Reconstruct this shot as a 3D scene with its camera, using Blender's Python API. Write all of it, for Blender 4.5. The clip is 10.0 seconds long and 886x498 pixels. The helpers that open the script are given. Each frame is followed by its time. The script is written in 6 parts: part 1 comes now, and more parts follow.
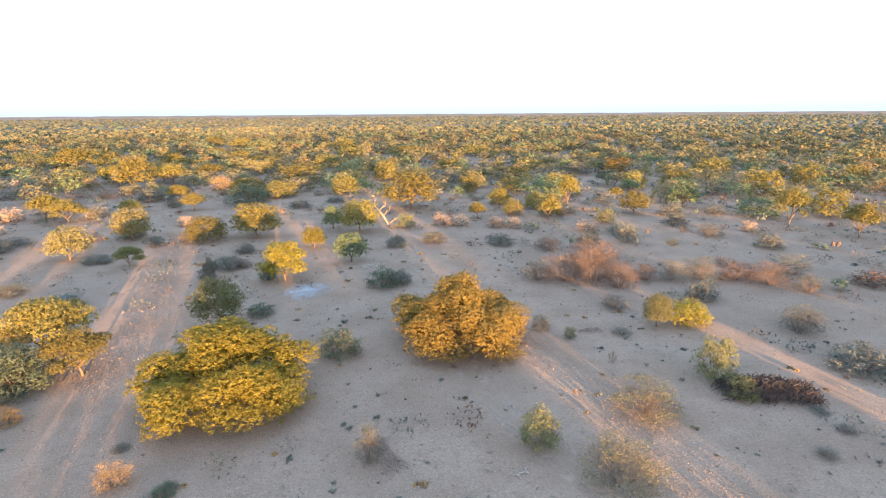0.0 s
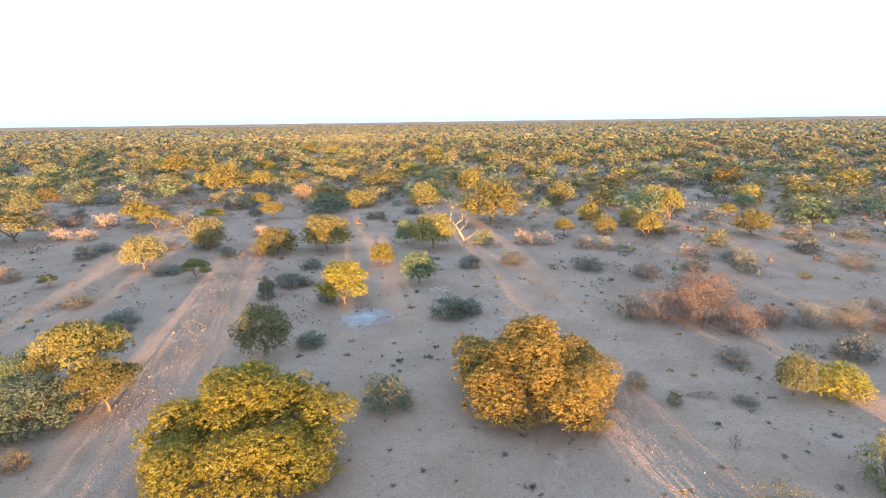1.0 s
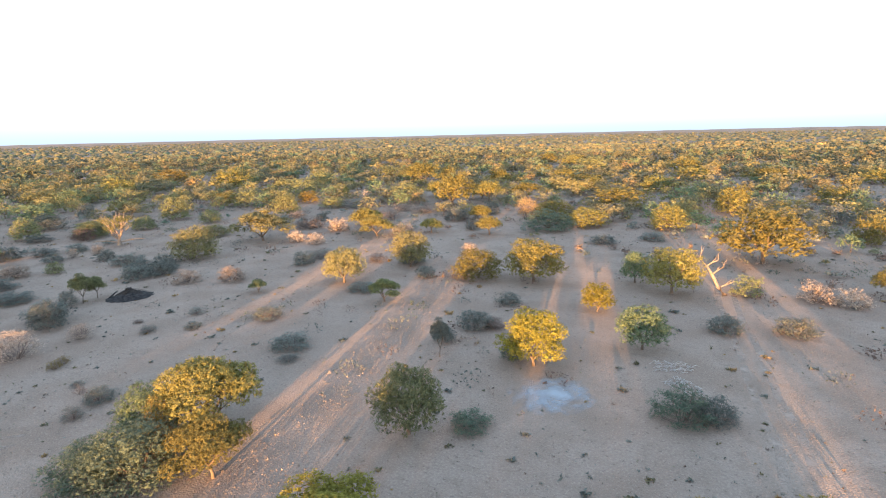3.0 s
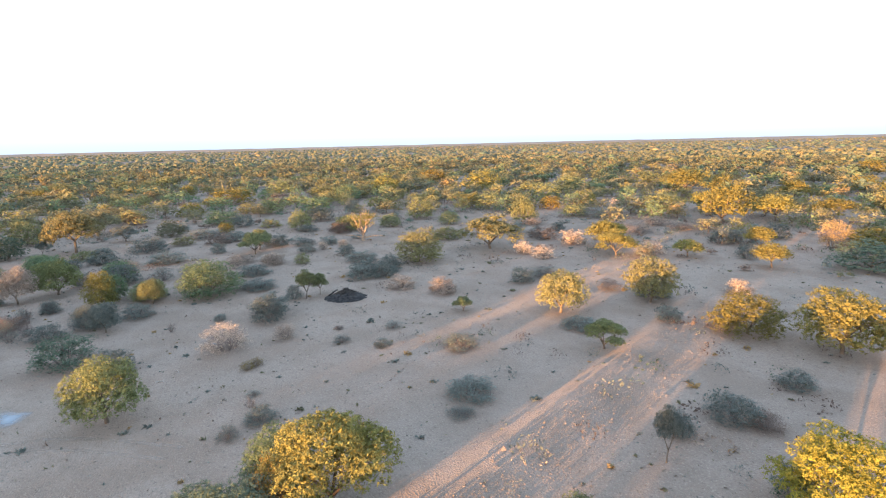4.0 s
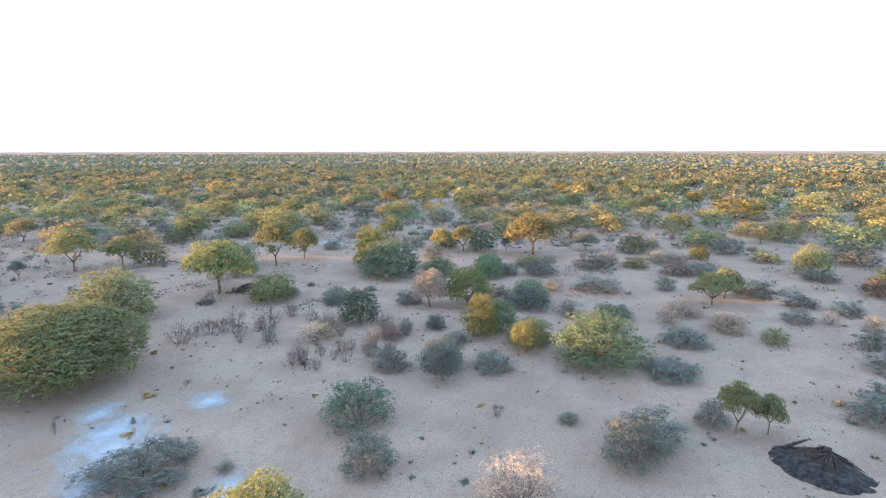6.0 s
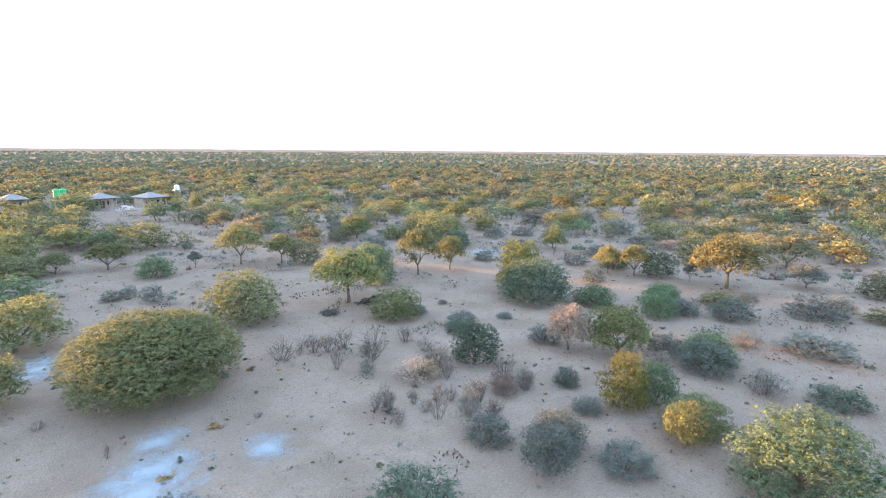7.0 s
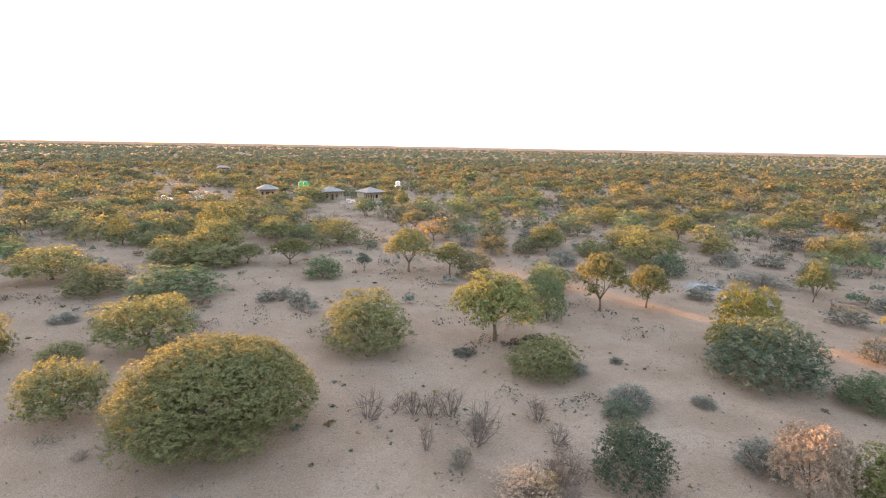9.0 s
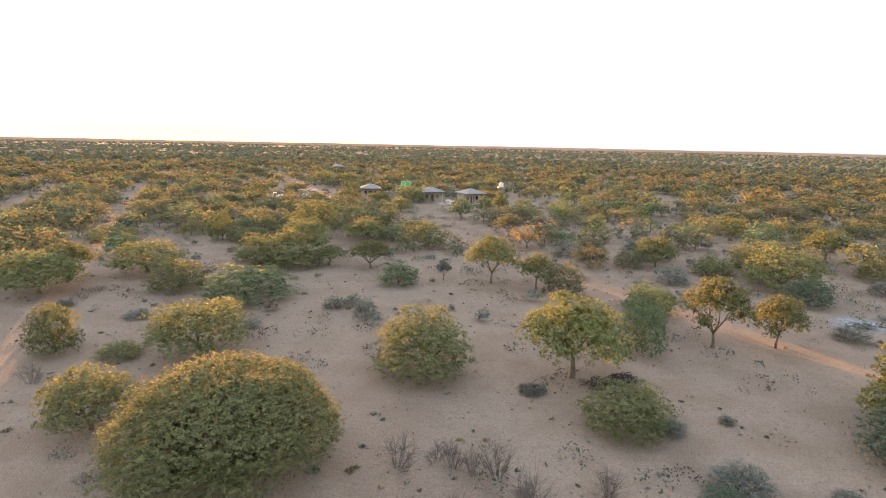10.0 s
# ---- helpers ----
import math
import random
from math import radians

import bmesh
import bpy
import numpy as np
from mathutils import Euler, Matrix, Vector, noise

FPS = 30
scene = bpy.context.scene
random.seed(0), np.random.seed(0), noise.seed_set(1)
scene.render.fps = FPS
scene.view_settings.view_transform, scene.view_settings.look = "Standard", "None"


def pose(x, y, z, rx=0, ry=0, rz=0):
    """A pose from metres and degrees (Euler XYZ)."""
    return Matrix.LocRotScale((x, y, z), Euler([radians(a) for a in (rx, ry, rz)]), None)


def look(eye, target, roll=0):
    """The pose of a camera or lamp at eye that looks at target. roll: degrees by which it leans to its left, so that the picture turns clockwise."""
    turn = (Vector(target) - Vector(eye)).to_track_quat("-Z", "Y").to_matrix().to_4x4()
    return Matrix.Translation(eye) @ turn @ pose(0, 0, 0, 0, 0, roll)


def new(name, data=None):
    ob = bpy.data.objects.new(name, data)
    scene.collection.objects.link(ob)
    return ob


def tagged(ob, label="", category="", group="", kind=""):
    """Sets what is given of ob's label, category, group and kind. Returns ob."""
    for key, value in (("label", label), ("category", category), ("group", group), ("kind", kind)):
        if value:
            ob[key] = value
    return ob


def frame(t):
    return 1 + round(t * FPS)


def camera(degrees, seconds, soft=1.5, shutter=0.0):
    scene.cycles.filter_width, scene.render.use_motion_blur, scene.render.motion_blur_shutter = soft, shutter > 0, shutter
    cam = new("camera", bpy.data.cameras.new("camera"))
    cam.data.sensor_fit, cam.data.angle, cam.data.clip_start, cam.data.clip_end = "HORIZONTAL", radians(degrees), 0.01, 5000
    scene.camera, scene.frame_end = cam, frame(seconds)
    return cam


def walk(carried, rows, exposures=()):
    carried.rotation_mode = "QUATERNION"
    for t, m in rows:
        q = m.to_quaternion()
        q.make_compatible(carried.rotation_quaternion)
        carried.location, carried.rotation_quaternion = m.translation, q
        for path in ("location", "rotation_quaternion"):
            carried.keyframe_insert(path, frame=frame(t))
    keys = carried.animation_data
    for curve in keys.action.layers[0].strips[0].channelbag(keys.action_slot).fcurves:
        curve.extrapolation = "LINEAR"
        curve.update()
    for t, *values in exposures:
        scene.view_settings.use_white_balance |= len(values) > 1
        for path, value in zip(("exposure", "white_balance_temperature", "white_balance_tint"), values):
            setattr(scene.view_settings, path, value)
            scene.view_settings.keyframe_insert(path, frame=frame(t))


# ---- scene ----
# The drone's flight: seconds, place, then yaw, pitch and roll in degrees.
EXPO = 2.51
cam = camera(80.03, 10.0, 1.1)
ROWS = [
    (0.0, -0.000, -0.000, 18.000, -0.110, -14.445, 0.397),
    (0.5, 0.537, 3.882, 18.003, 3.765, -14.076, 0.589),
    (1.0, 0.931, 7.418, 18.025, 9.470, -13.643, 0.780),
    (1.5, 1.124, 10.792, 18.076, 15.496, -13.321, 0.967),
    (2.0, 0.982, 13.794, 18.019, 20.416, -12.972, 1.127),
    (3.5, -3.329, 26.007, 17.543, 47.606, -11.791, 1.322),
    (4.0, -7.028, 31.204, 17.401, 62.733, -11.308, 1.321),
    (4.5, -11.776, 35.438, 17.359, 76.059, -10.998, 1.109),
    (5.0, -17.710, 38.608, 17.381, 89.018, -10.801, 0.790),
    (5.5, -24.601, 40.559, 17.378, 103.790, -10.614, 0.309),
    (6.0, -31.920, 41.193, 17.465, 116.693, -10.553, 0.081),
    (7.5, -47.466, 37.784, 18.004, 144.594, -10.714, -0.634),
    (8.0, -50.716, 35.904, 18.014, 150.228, -10.822, -0.740),
    (8.5, -53.776, 33.750, 18.023, 155.909, -10.883, -0.884),
    (9.0, -56.684, 31.394, 18.107, 162.034, -11.002, -1.008),
    (9.5, -59.298, 28.795, 18.056, 168.319, -11.051, -1.098),
    (10.0, -61.766, 25.798, 18.064, 174.236, -11.191, -1.151),
]
SUN_YAW, SUN_UP = 200.5, 2.0
walk(cam, [(t, pose(x, y, z, 90 + pitch, roll, yaw)) for t, x, y, z, yaw, pitch, roll in ROWS],
     [(0.0, EXPO + 0.1, 6070, 10), (2.0, EXPO + 0.05, 6070, 10), (3.5, EXPO - 0.03, 6100, 10), (4.0, EXPO + 0.1, 6080, 10), (4.5, EXPO + 0.32, 6060, 10), (5.5, EXPO + 0.46, 5960, 10), (6.2, EXPO + 0.48, 5930, 10), (7.5, EXPO + 0.59, 5950, 10),
      (8.0, EXPO + 0.58, 6350, 11), (8.5, EXPO + 0.46, 7200, 16), (9.2, EXPO + 0.22, 7800, 19), (10.0, EXPO + 0.0, 7900, 19)])

# ---- light: a sun just over the horizon and a pale, dusty evening sky ----
world = bpy.data.worlds.new("evening_sky")
scene.world = world
world.use_nodes = True
wn, wl = world.node_tree.nodes, world.node_tree.links
wn.clear()
sky = wn.new("ShaderNodeTexSky")
sky.sky_type = "NISHITA"
sky.sun_disc = False
sky.sun_elevation = radians(SUN_UP)
sky.sun_rotation = radians(-SUN_YAW)
sky.dust_density = 2.0
sky.air_density = 1.0
sky_bg = wn.new("ShaderNodeBackground")
sky_bg.inputs["Strength"].default_value = 0.1
haze_bg = wn.new("ShaderNodeBackground")
haze_bg.inputs["Color"].default_value = (0.66, 0.82, 1.0, 1)
haze_bg.inputs["Strength"].default_value = 0.21
both = wn.new("ShaderNodeAddShader")
wout = wn.new("ShaderNodeOutputWorld")
wl.new(sky.outputs[0], sky_bg.inputs["Color"])
wl.new(sky_bg.outputs[0], both.inputs[0])
wl.new(haze_bg.outputs[0], both.inputs[1])
wl.new(both.outputs[0], wout.inputs["Surface"])

sun = new("sun", bpy.data.lights.new("sun", "SUN"))
sun.data.energy = 4.8
sun.data.angle = radians(0.6)
sun.data.color = (1.0, 0.485, 0.165)
sun_way = Vector((-math.sin(radians(SUN_YAW)) * math.cos(radians(SUN_UP)), math.cos(radians(SUN_YAW)) * math.cos(radians(SUN_UP)), math.sin(radians(SUN_UP))))
sun.matrix_world = look(sun_way * 300, (0, 0, 0))

# ---- materials ----
def mix_colour(nt, fac, a, b):
    m = nt.nodes.new("ShaderNodeMix")
    m.data_type = "RGBA"
    for sock, v in ((m.inputs[0], fac), (m.inputs[6], a), (m.inputs[7], b)):
        if isinstance(v, bpy.types.NodeSocket):
            nt.links.new(v, sock)
        elif isinstance(v, (int, float)):
            sock.default_value = v
        else:
            sock.default_value = (*v, 1)
    return m.outputs[2]


def noise_value(nt, scale, detail=3.0, low=0.35, high=0.65, space="Object"):
    tc = nt.nodes.new("ShaderNodeTexCoord")
    n = nt.nodes.new("ShaderNodeTexNoise")
    n.inputs["Scale"].default_value, n.inputs["Detail"].default_value = scale, detail
    nt.links.new(tc.outputs[space], n.inputs["Vector"])
    r = nt.nodes.new("ShaderNodeMapRange")
    r.inputs[1].default_value, r.inputs[2].default_value = low, high
    nt.links.new(n.outputs[0], r.inputs[0])
    return r.outputs[0]


def bare_material(name, rough=0.9):
    m = bpy.data.materials.new(name)
    m.use_nodes = True
    nt = m.node_tree
    b = nt.nodes["Principled BSDF"]
    b.inputs["Roughness"].default_value = rough
    b.inputs["Specular IOR Level"].default_value = 0.25
    return m, nt, b


def add_bump(nt, b, height, strength, distance):
    bp = nt.nodes.new("ShaderNodeBump")
    bp.inputs["Strength"].default_value, bp.inputs["Distance"].default_value = strength, distance
    nt.links.new(height, bp.inputs["Height"])
    nt.links.new(bp.outputs[0], b.inputs["Normal"])


def leaf_material(name, dark, light, see_through=0.33):
    """Foliage: each leaf clump and each plant takes its own tone."""
    m, nt, b = bare_material(name, 0.75)
    b.inputs["Specular IOR Level"].default_value = 0.08
    geo = nt.nodes.new("ShaderNodeNewGeometry")
    info = nt.nodes.new("ShaderNodeObjectInfo")
    c = mix_colour(nt, geo.outputs["Random Per Island"], tuple(0.7 * u + 0.3 * v for u, v in zip(dark, light)), light)
    hsv = nt.nodes.new("ShaderNodeHueSaturation")
    for k, (lo, hi), src in (("Value", (0.8, 1.2), info.outputs["Random"]), ("Hue", (0.492, 0.508), info.outputs["Random"])):
        r = nt.nodes.new("ShaderNodeMapRange")
        r.inputs[3].default_value, r.inputs[4].default_value = lo, hi
        nt.links.new(src, r.inputs[0])
        nt.links.new(r.outputs[0], hsv.inputs[k])
    mottle = nt.nodes.new("ShaderNodeTexNoise")
    mottle.inputs["Scale"].default_value, mottle.inputs["Detail"].default_value = 3.5, 3
    nt.links.new(geo.outputs["Position"], mottle.inputs["Vector"])
    spot = nt.nodes.new("ShaderNodeMapRange")
    spot.inputs[1].default_value, spot.inputs[2].default_value = 0.38, 0.62
    nt.links.new(mottle.outputs[0], spot.inputs[0])
    c = mix_colour(nt, spot.outputs[0], dark, c)
    nt.links.new(c, hsv.inputs["Color"])
    add_bump(nt, b, spot.outputs[0], 0.5, 0.1)
    nt.links.new(hsv.outputs[0], b.inputs["Base Color"])
    tr = nt.nodes.new("ShaderNodeBsdfTranslucent")
    nt.links.new(hsv.outputs[0], tr.inputs["Color"])
    mx = nt.nodes.new("ShaderNodeMixShader")
    mx.inputs[0].default_value = see_through
    nt.links.new(b.outputs[0], mx.inputs[1])
    nt.links.new(tr.outputs[0], mx.inputs[2])
    nt.links.new(mx.outputs[0], nt.nodes["Material Output"].inputs["Surface"])
    return m


def plain_material(name, a, c, scale=4.0, rough=0.85, bump=0.0, metal=0.0):
    m, nt, b = bare_material(name, rough)
    v = noise_value(nt, scale, 4)
    nt.links.new(mix_colour(nt, v, a, c), b.inputs["Base Color"])
    b.inputs["Metallic"].default_value = metal
    if bump:
        add_bump(nt, b, v, 0.5, bump)
    return m


LEAF = {
    "gold": leaf_material("golden_leaves", (0.19, 0.186, 0.042), (0.38, 0.355, 0.075)),
    # many northern crowns take this colour: sun gold put into olive leaves
    "amber": leaf_material("amber_leaves", (0.162, 0.158, 0.06), (0.32, 0.295, 0.1)),
    "lime": leaf_material("yellow_green_leaves", (0.165, 0.19, 0.092), (0.32, 0.35, 0.155)),
    "orange": leaf_material("rusty_leaves", (0.168, 0.13, 0.046), (0.308, 0.235, 0.077)),
    "khaki": leaf_material("khaki_leaves", (0.172, 0.168, 0.088), (0.315, 0.298, 0.145)),
    "rust": leaf_material("faded_rust_leaves", (0.2, 0.16, 0.095), (0.33, 0.26, 0.145)),
    "drab": leaf_material("drab_olive_leaves", (0.145, 0.15, 0.102), (0.255, 0.245, 0.155)),
    "olive": leaf_material("olive_leaves", (0.15, 0.17, 0.096), (0.295, 0.31, 0.148)),
    "green": leaf_material("green_leaves", (0.115, 0.168, 0.105), (0.24, 0.3, 0.17)),
    "dark": leaf_material("dark_green_leaves", (0.095, 0.137, 0.108), (0.2, 0.245, 0.175)),
    "grey": leaf_material("grey_green_leaves", (0.145, 0.167, 0.156), (0.265, 0.29, 0.264)),
    "pale": leaf_material("straw_leaves", (0.31, 0.23, 0.118), (0.49, 0.37, 0.2)),
    "pink": leaf_material("dry_pink_leaves", (0.36, 0.295, 0.245), (0.57, 0.49, 0.42)),
    "brown": leaf_material("brown_twig_leaves", (0.145, 0.113, 0.1), (0.262, 0.203, 0.172)),
    "straw": leaf_material("ground_straw", (0.34, 0.27, 0.22), (0.48, 0.39, 0.32), 0.15),
    # far crowns: darker, greyer copies with leaf self-shadow and haze put into the colour
    "far_shaded_khaki": leaf_material("far_shaded_khaki_crowns", (0.16, 0.16, 0.092), (0.28, 0.268, 0.142)),
    "far_shaded_drab": leaf_material("far_shaded_drab_crowns", (0.12, 0.13, 0.094), (0.205, 0.208, 0.138)),
    "clod": leaf_material("dark_clods", (0.095, 0.08, 0.072), (0.18, 0.148, 0.125), 0.0),
}
BARK = plain_material("grey_bark", (0.1, 0.08, 0.065), (0.24, 0.19, 0.15), 6, 0.9, 0.02)
TWIG = plain_material("bare_twigs", (0.11, 0.092, 0.088), (0.22, 0.18, 0.165), 3, 0.9)
DEADWOOD = plain_material("bleached_wood", (0.22, 0.17, 0.135), (0.37, 0.3, 0.24), 5, 0.85, 0.01)


def ground_material():
    """Pale sand: broad drifts, trampled patches, grit, dark crumbs of dung and bark, bits of straw."""
    m, nt, b = bare_material("sandy_ground", 0.95)
    c = mix_colour(nt, noise_value(nt, 0.03, 4, 0.35, 0.68), (0.258, 0.208, 0.178), (0.325, 0.267, 0.229))
    fine = noise_value(nt, 6.0, 6, 0.3, 0.72)
    for src, share, tone in ((noise_value(nt, 0.22, 9, 0.42, 0.62), 0.9, (0.212, 0.16, 0.128)), (noise_value(nt, 1.3, 8, 0.5, 0.66), 0.5, (0.19, 0.148, 0.122)), (fine, 0.62, (0.15, 0.115, 0.095)),
                             (noise_value(nt, 30.0, 3, 0.3, 0.7), 0.3, (0.41, 0.35, 0.305)), (noise_value(nt, 3.4, 4, 0.62, 0.7), 0.6, (0.105, 0.085, 0.072)), (noise_value(nt, 8.0, 6, 0.56, 0.7), 0.4, (0.44, 0.38, 0.335))):
        k = nt.nodes.new("ShaderNodeMath")
        k.operation = "MULTIPLY"
        nt.links.new(src, k.inputs[0])
        k.inputs[1].default_value = share
        c = mix_colour(nt, k.outputs[0], c, tone)
    nt.links.new(c, b.inputs["Base Color"])
    add_bump(nt, b, noise_value(nt, 9.0, 8, 0.25, 0.75), 1.0, 0.05)
    m.cycles.use_bump_map_correction = False
    return m


GROUND = ground_material()

# ---- shape helpers ----
def mesh_from(name, verts, faces, mats=(), smooth=False):
    me = bpy.data.meshes.new(name)
    me.from_pydata([tuple(v) for v in verts], [], faces)
    for m in mats:
        me.materials.append(m)
    if smooth:
        me.polygons.foreach_set("use_smooth", [True] * len(me.polygons))
    me.update()
    return me


def quads_mesh(name, quads, mats, index=None):
    """A mesh of loose four-cornered leaves from an array (n, 4, 3)."""
    n = len(quads)
    me = bpy.data.meshes.new(name)
    me.vertices.add(4 * n)
    me.vertices.foreach_set("co", np.ascontiguousarray(quads, dtype=np.float32).ravel())
    me.loops.add(4 * n)
    me.loops.foreach_set("vertex_index", np.arange(4 * n, dtype=np.int32))
    me.polygons.add(n)
    me.polygons.foreach_set("loop_start", np.arange(0, 4 * n, 4, dtype=np.int32))
    for m in mats:
        me.materials.append(m)
    if index is not None:
        me.polygons.foreach_set("material_index", np.asarray(index, dtype=np.int32))
    me.update(calc_edges=True)
    return me


def tubes(paths, sides=5):
    """Tapered tubes: each path is a list of (point, radius). Returns verts, faces."""
    verts, faces = [], []
    for path in paths:
        base = len(verts)
        for i, (p, r) in enumerate(path):
            p = Vector(p)
            a, c = Vector(path[max(0, i - 1)][0]), Vector(path[min(len(path) - 1, i + 1)][0])
            d = (c - a).normalized()
            u = d.orthogonal().normalized()
            w = d.cross(u)
            for k in range(sides):
                f = 2 * math.pi * k / sides
                verts.append(p + r * (math.cos(f) * u + math.sin(f) * w))
        for i in range(len(path) - 1):
            for k in range(sides):
                k2 = (k + 1) % sides
                faces.append((base + i * sides + k, base + i * sides + k2, base + (i + 1) * sides + k2, base + (i + 1) * sides + k))
        faces.append(tuple(base + (len(path) - 1) * sides + k for k in range(sides)))
    return verts, faces


def part(name, me, parent, material=None, label=""):
    ob = new(name, me)
    ob.parent = parent
    if material:
        ob.material_slots[0].link = "OBJECT"
        ob.material_slots[0].material = material
    return tagged(ob, label)


# ---- ground: one sheet to the horizon ----
CX, CY = -40.0, 20.0


def lie(x, y):
    """The ground's height: flat sand with low swells."""
    far = min(1.0, max(0.0, (400 - math.hypot(x - CX, y - CY)) / 300))
    return far * (0.05 * noise.noise((x / 17, y / 17, 0.3)) + 0.012 * noise.noise((x / 4.1, y / 4.1, 1.7)))


FLIGHT = [Vector((0, 0)), Vector((-5, 28)), Vector((-32, 41)), Vector((-62, 26))]


def from_flight(x, y):
    """How far a place lies from the ground under the flight."""
    p, best = Vector((x, y)), 1e9
    for a, b in zip(FLIGHT, FLIGHT[1:]):
        k = max(0, min(1, (p - a).dot(b - a) / (b - a).length_squared))
        best = min(best, (p - a.lerp(b, k)).length)
    return best


def build_ground():
    rings = [0.0]
    while rings[-1] < 4700:
        rings.append(rings[-1] + max(1.3, rings[-1] * 0.022))
    seg = 200
    verts = [(CX, CY, lie(CX, CY))]
    for r in rings[1:]:
        for k in range(seg):
            a = 2 * math.pi * k / seg
            x, y = CX + r * math.cos(a), CY + r * math.sin(a)
            verts.append((x, y, lie(x, y)))
    faces = [(0, 1 + k, 1 + (k + 1) % seg) for k in range(seg)]
    for i in range(len(rings) - 2):
        a, b = 1 + i * seg, 1 + (i + 1) * seg
        faces += [(a + k, b + k, b + (k + 1) % seg, a + (k + 1) % seg) for k in range(seg)]
    return tagged(new("ground", mesh_from("ground", verts, faces, [GROUND], True)), "flat dry sandy ground with sparse litter and tufts", "ground", kind="structure")


build_ground()

# ---- plants ----
rng = np.random.default_rng(7)


def leaf_quads(centres, outward, size, spread=0.8, r=None):
    """A folded leaf clump at each centre, facing roughly outward."""
    g = r or rng
    n = len(centres)
    nrm = outward + spread * g.normal(size=(n, 3))
    nrm /= np.linalg.norm(nrm, axis=1)[:, None] + 1e-9
    t = np.cross(nrm, g.normal(size=(n, 3)))
    t /= np.linalg.norm(t, axis=1)[:, None] + 1e-9
    s = np.cross(nrm, t)
    a = (size * g.uniform(0.6, 1.35, n))[:, None]
    w = a * g.uniform(0.3, 0.55, n)[:, None]
    fold = a * g.uniform(-0.25, 0.3, n)[:, None]
    return np.stack([centres - a * t, centres - w * s + fold * nrm, centres + a * t, centres + w * s + fold * nrm * 0.4], axis=1)


def spray_quads(centres, way, size, spread=0.6):
    """A narrow leafy twig at each centre, growing roughly along way."""
    n = len(centres)
    t = way + spread * rng.normal(size=(n, 3))
    t /= np.linalg.norm(t, axis=1)[:, None] + 1e-9
    s = np.cross(t, rng.normal(size=(n, 3)))
    s /= np.linalg.norm(s, axis=1)[:, None] + 1e-9
    u = np.cross(t, s)
    a = (size * rng.uniform(0.6, 1.4, n))[:, None]
    w = a * rng.uniform(0.18, 0.34, n)[:, None]
    fold = a * rng.uniform(-0.2, 0.2, n)[:, None]
    return np.stack([centres - a * t, centres - w * s + fold * u, centres + a * t, centres + w * s + fold * u], axis=1)


def crown_quads(lobes, tufts, each, size, spread=0.6, shell=0.3, airy=False):
    """The leaves of a crown: tufts of small leaves on the outer skin of its lobes (centre, radii), and coarse foliage deep inside.
    airy: narrow sprays through the whole lobes."""
    vol = np.array([l[1][0] * l[1][1] + l[1][2] * l[1][0] for l in lobes])
    cs, rs = np.array([l[0] for l in lobes]), np.array([l[1] for l in lobes])
    more = tufts if airy else 5 * tufts
    pick = rng.choice(len(lobes), more, p=vol / vol.sum())
    d = rng.normal(size=(more, 3))
    d /= np.linalg.norm(d, axis=1)[:, None]
    d[:, 2] = np.where(d[:, 2] < -0.55, -d[:, 2], d[:, 2])
    k = (1.02 - shell * rng.uniform(0, 1, more) ** 1.3) * (1 + 0.07 * rng.normal(size=more))
    at = cs[pick] + d * rs[pick] * k[:, None]
    if not airy:
        # keep those that no other lobe swallows
        deep = np.full(more, 9.0)
        for c, r in zip(cs, rs):
            deep = np.minimum(deep, np.linalg.norm((at - c) / r, axis=1))
        keep = np.flatnonzero(deep > 0.99 - shell)[:tufts]
        at, d = at[keep], d[keep]
    n = len(at) * each
    way = np.repeat(d + (0, 0, 0.3), each, axis=0) + 0.5 * rng.normal(size=(n, 3))
    way /= np.linalg.norm(way, axis=1)[:, None]
    mid = np.repeat(at, each, axis=0) + size * way * rng.uniform(0.2, 1.8, n)[:, None] + size * 0.7 * rng.normal(size=(n, 3))
    mid[:, 2] = np.clip(mid[:, 2], 0.01, 1.03)
    quads = spray_quads(mid, way, size * 1.1, spread)
    if airy:
        return quads
    # half of the leaves lie along the skin, as a crown's outer foliage does, the rest stand out of it
    flat = rng.uniform(0, 1, n) < 0.68
    quads[flat] = leaf_quads(mid[flat], np.repeat(d, each, axis=0)[flat] + (0, 0, 0.15), size, 0.7 * spread)
    m = n // 7
    which = rng.choice(len(lobes), m, p=vol / vol.sum())
    e = rng.normal(size=(m, 3))
    e /= np.linalg.norm(e, axis=1)[:, None]
    inner = cs[which] + e * rs[which] * rng.uniform(0.1, 0.66, m)[:, None]
    inner[:, 2] = np.clip(inner[:, 2], 0.03, 0.93)
    return np.concatenate([quads, leaf_quads(inner, e, 1.9 * size, 0.5)])


def lobed_crown(*shape):
    return quads_mesh("crown", crown_quads(*shape), [LEAF["green"]])


def umbrella_lobes(n, low=0.42, thick=0.13):
    """Flat tiers of foliage, stepped up toward the middle."""
    out = []
    for i in range(n):
        a, r = i * 2.4 + rng.uniform(-0.4, 0.4), 0.38 * math.sqrt((i + 0.5) / n) * rng.uniform(0.8, 1.12)
        z = low + 0.42 * (1 - (r / 0.42) ** 2) * rng.uniform(0.75, 1.15) + rng.uniform(-0.12, 0.06)
        q = rng.uniform(0.125, 0.2)
        out.append(((r * math.cos(a), r * math.sin(a), min(z, 1 - thick)), (q, q, thick * rng.uniform(0.7, 1.2))))
    out.append(((0, 0, low + 0.22), (0.2, 0.2, 0.2)))
    return out


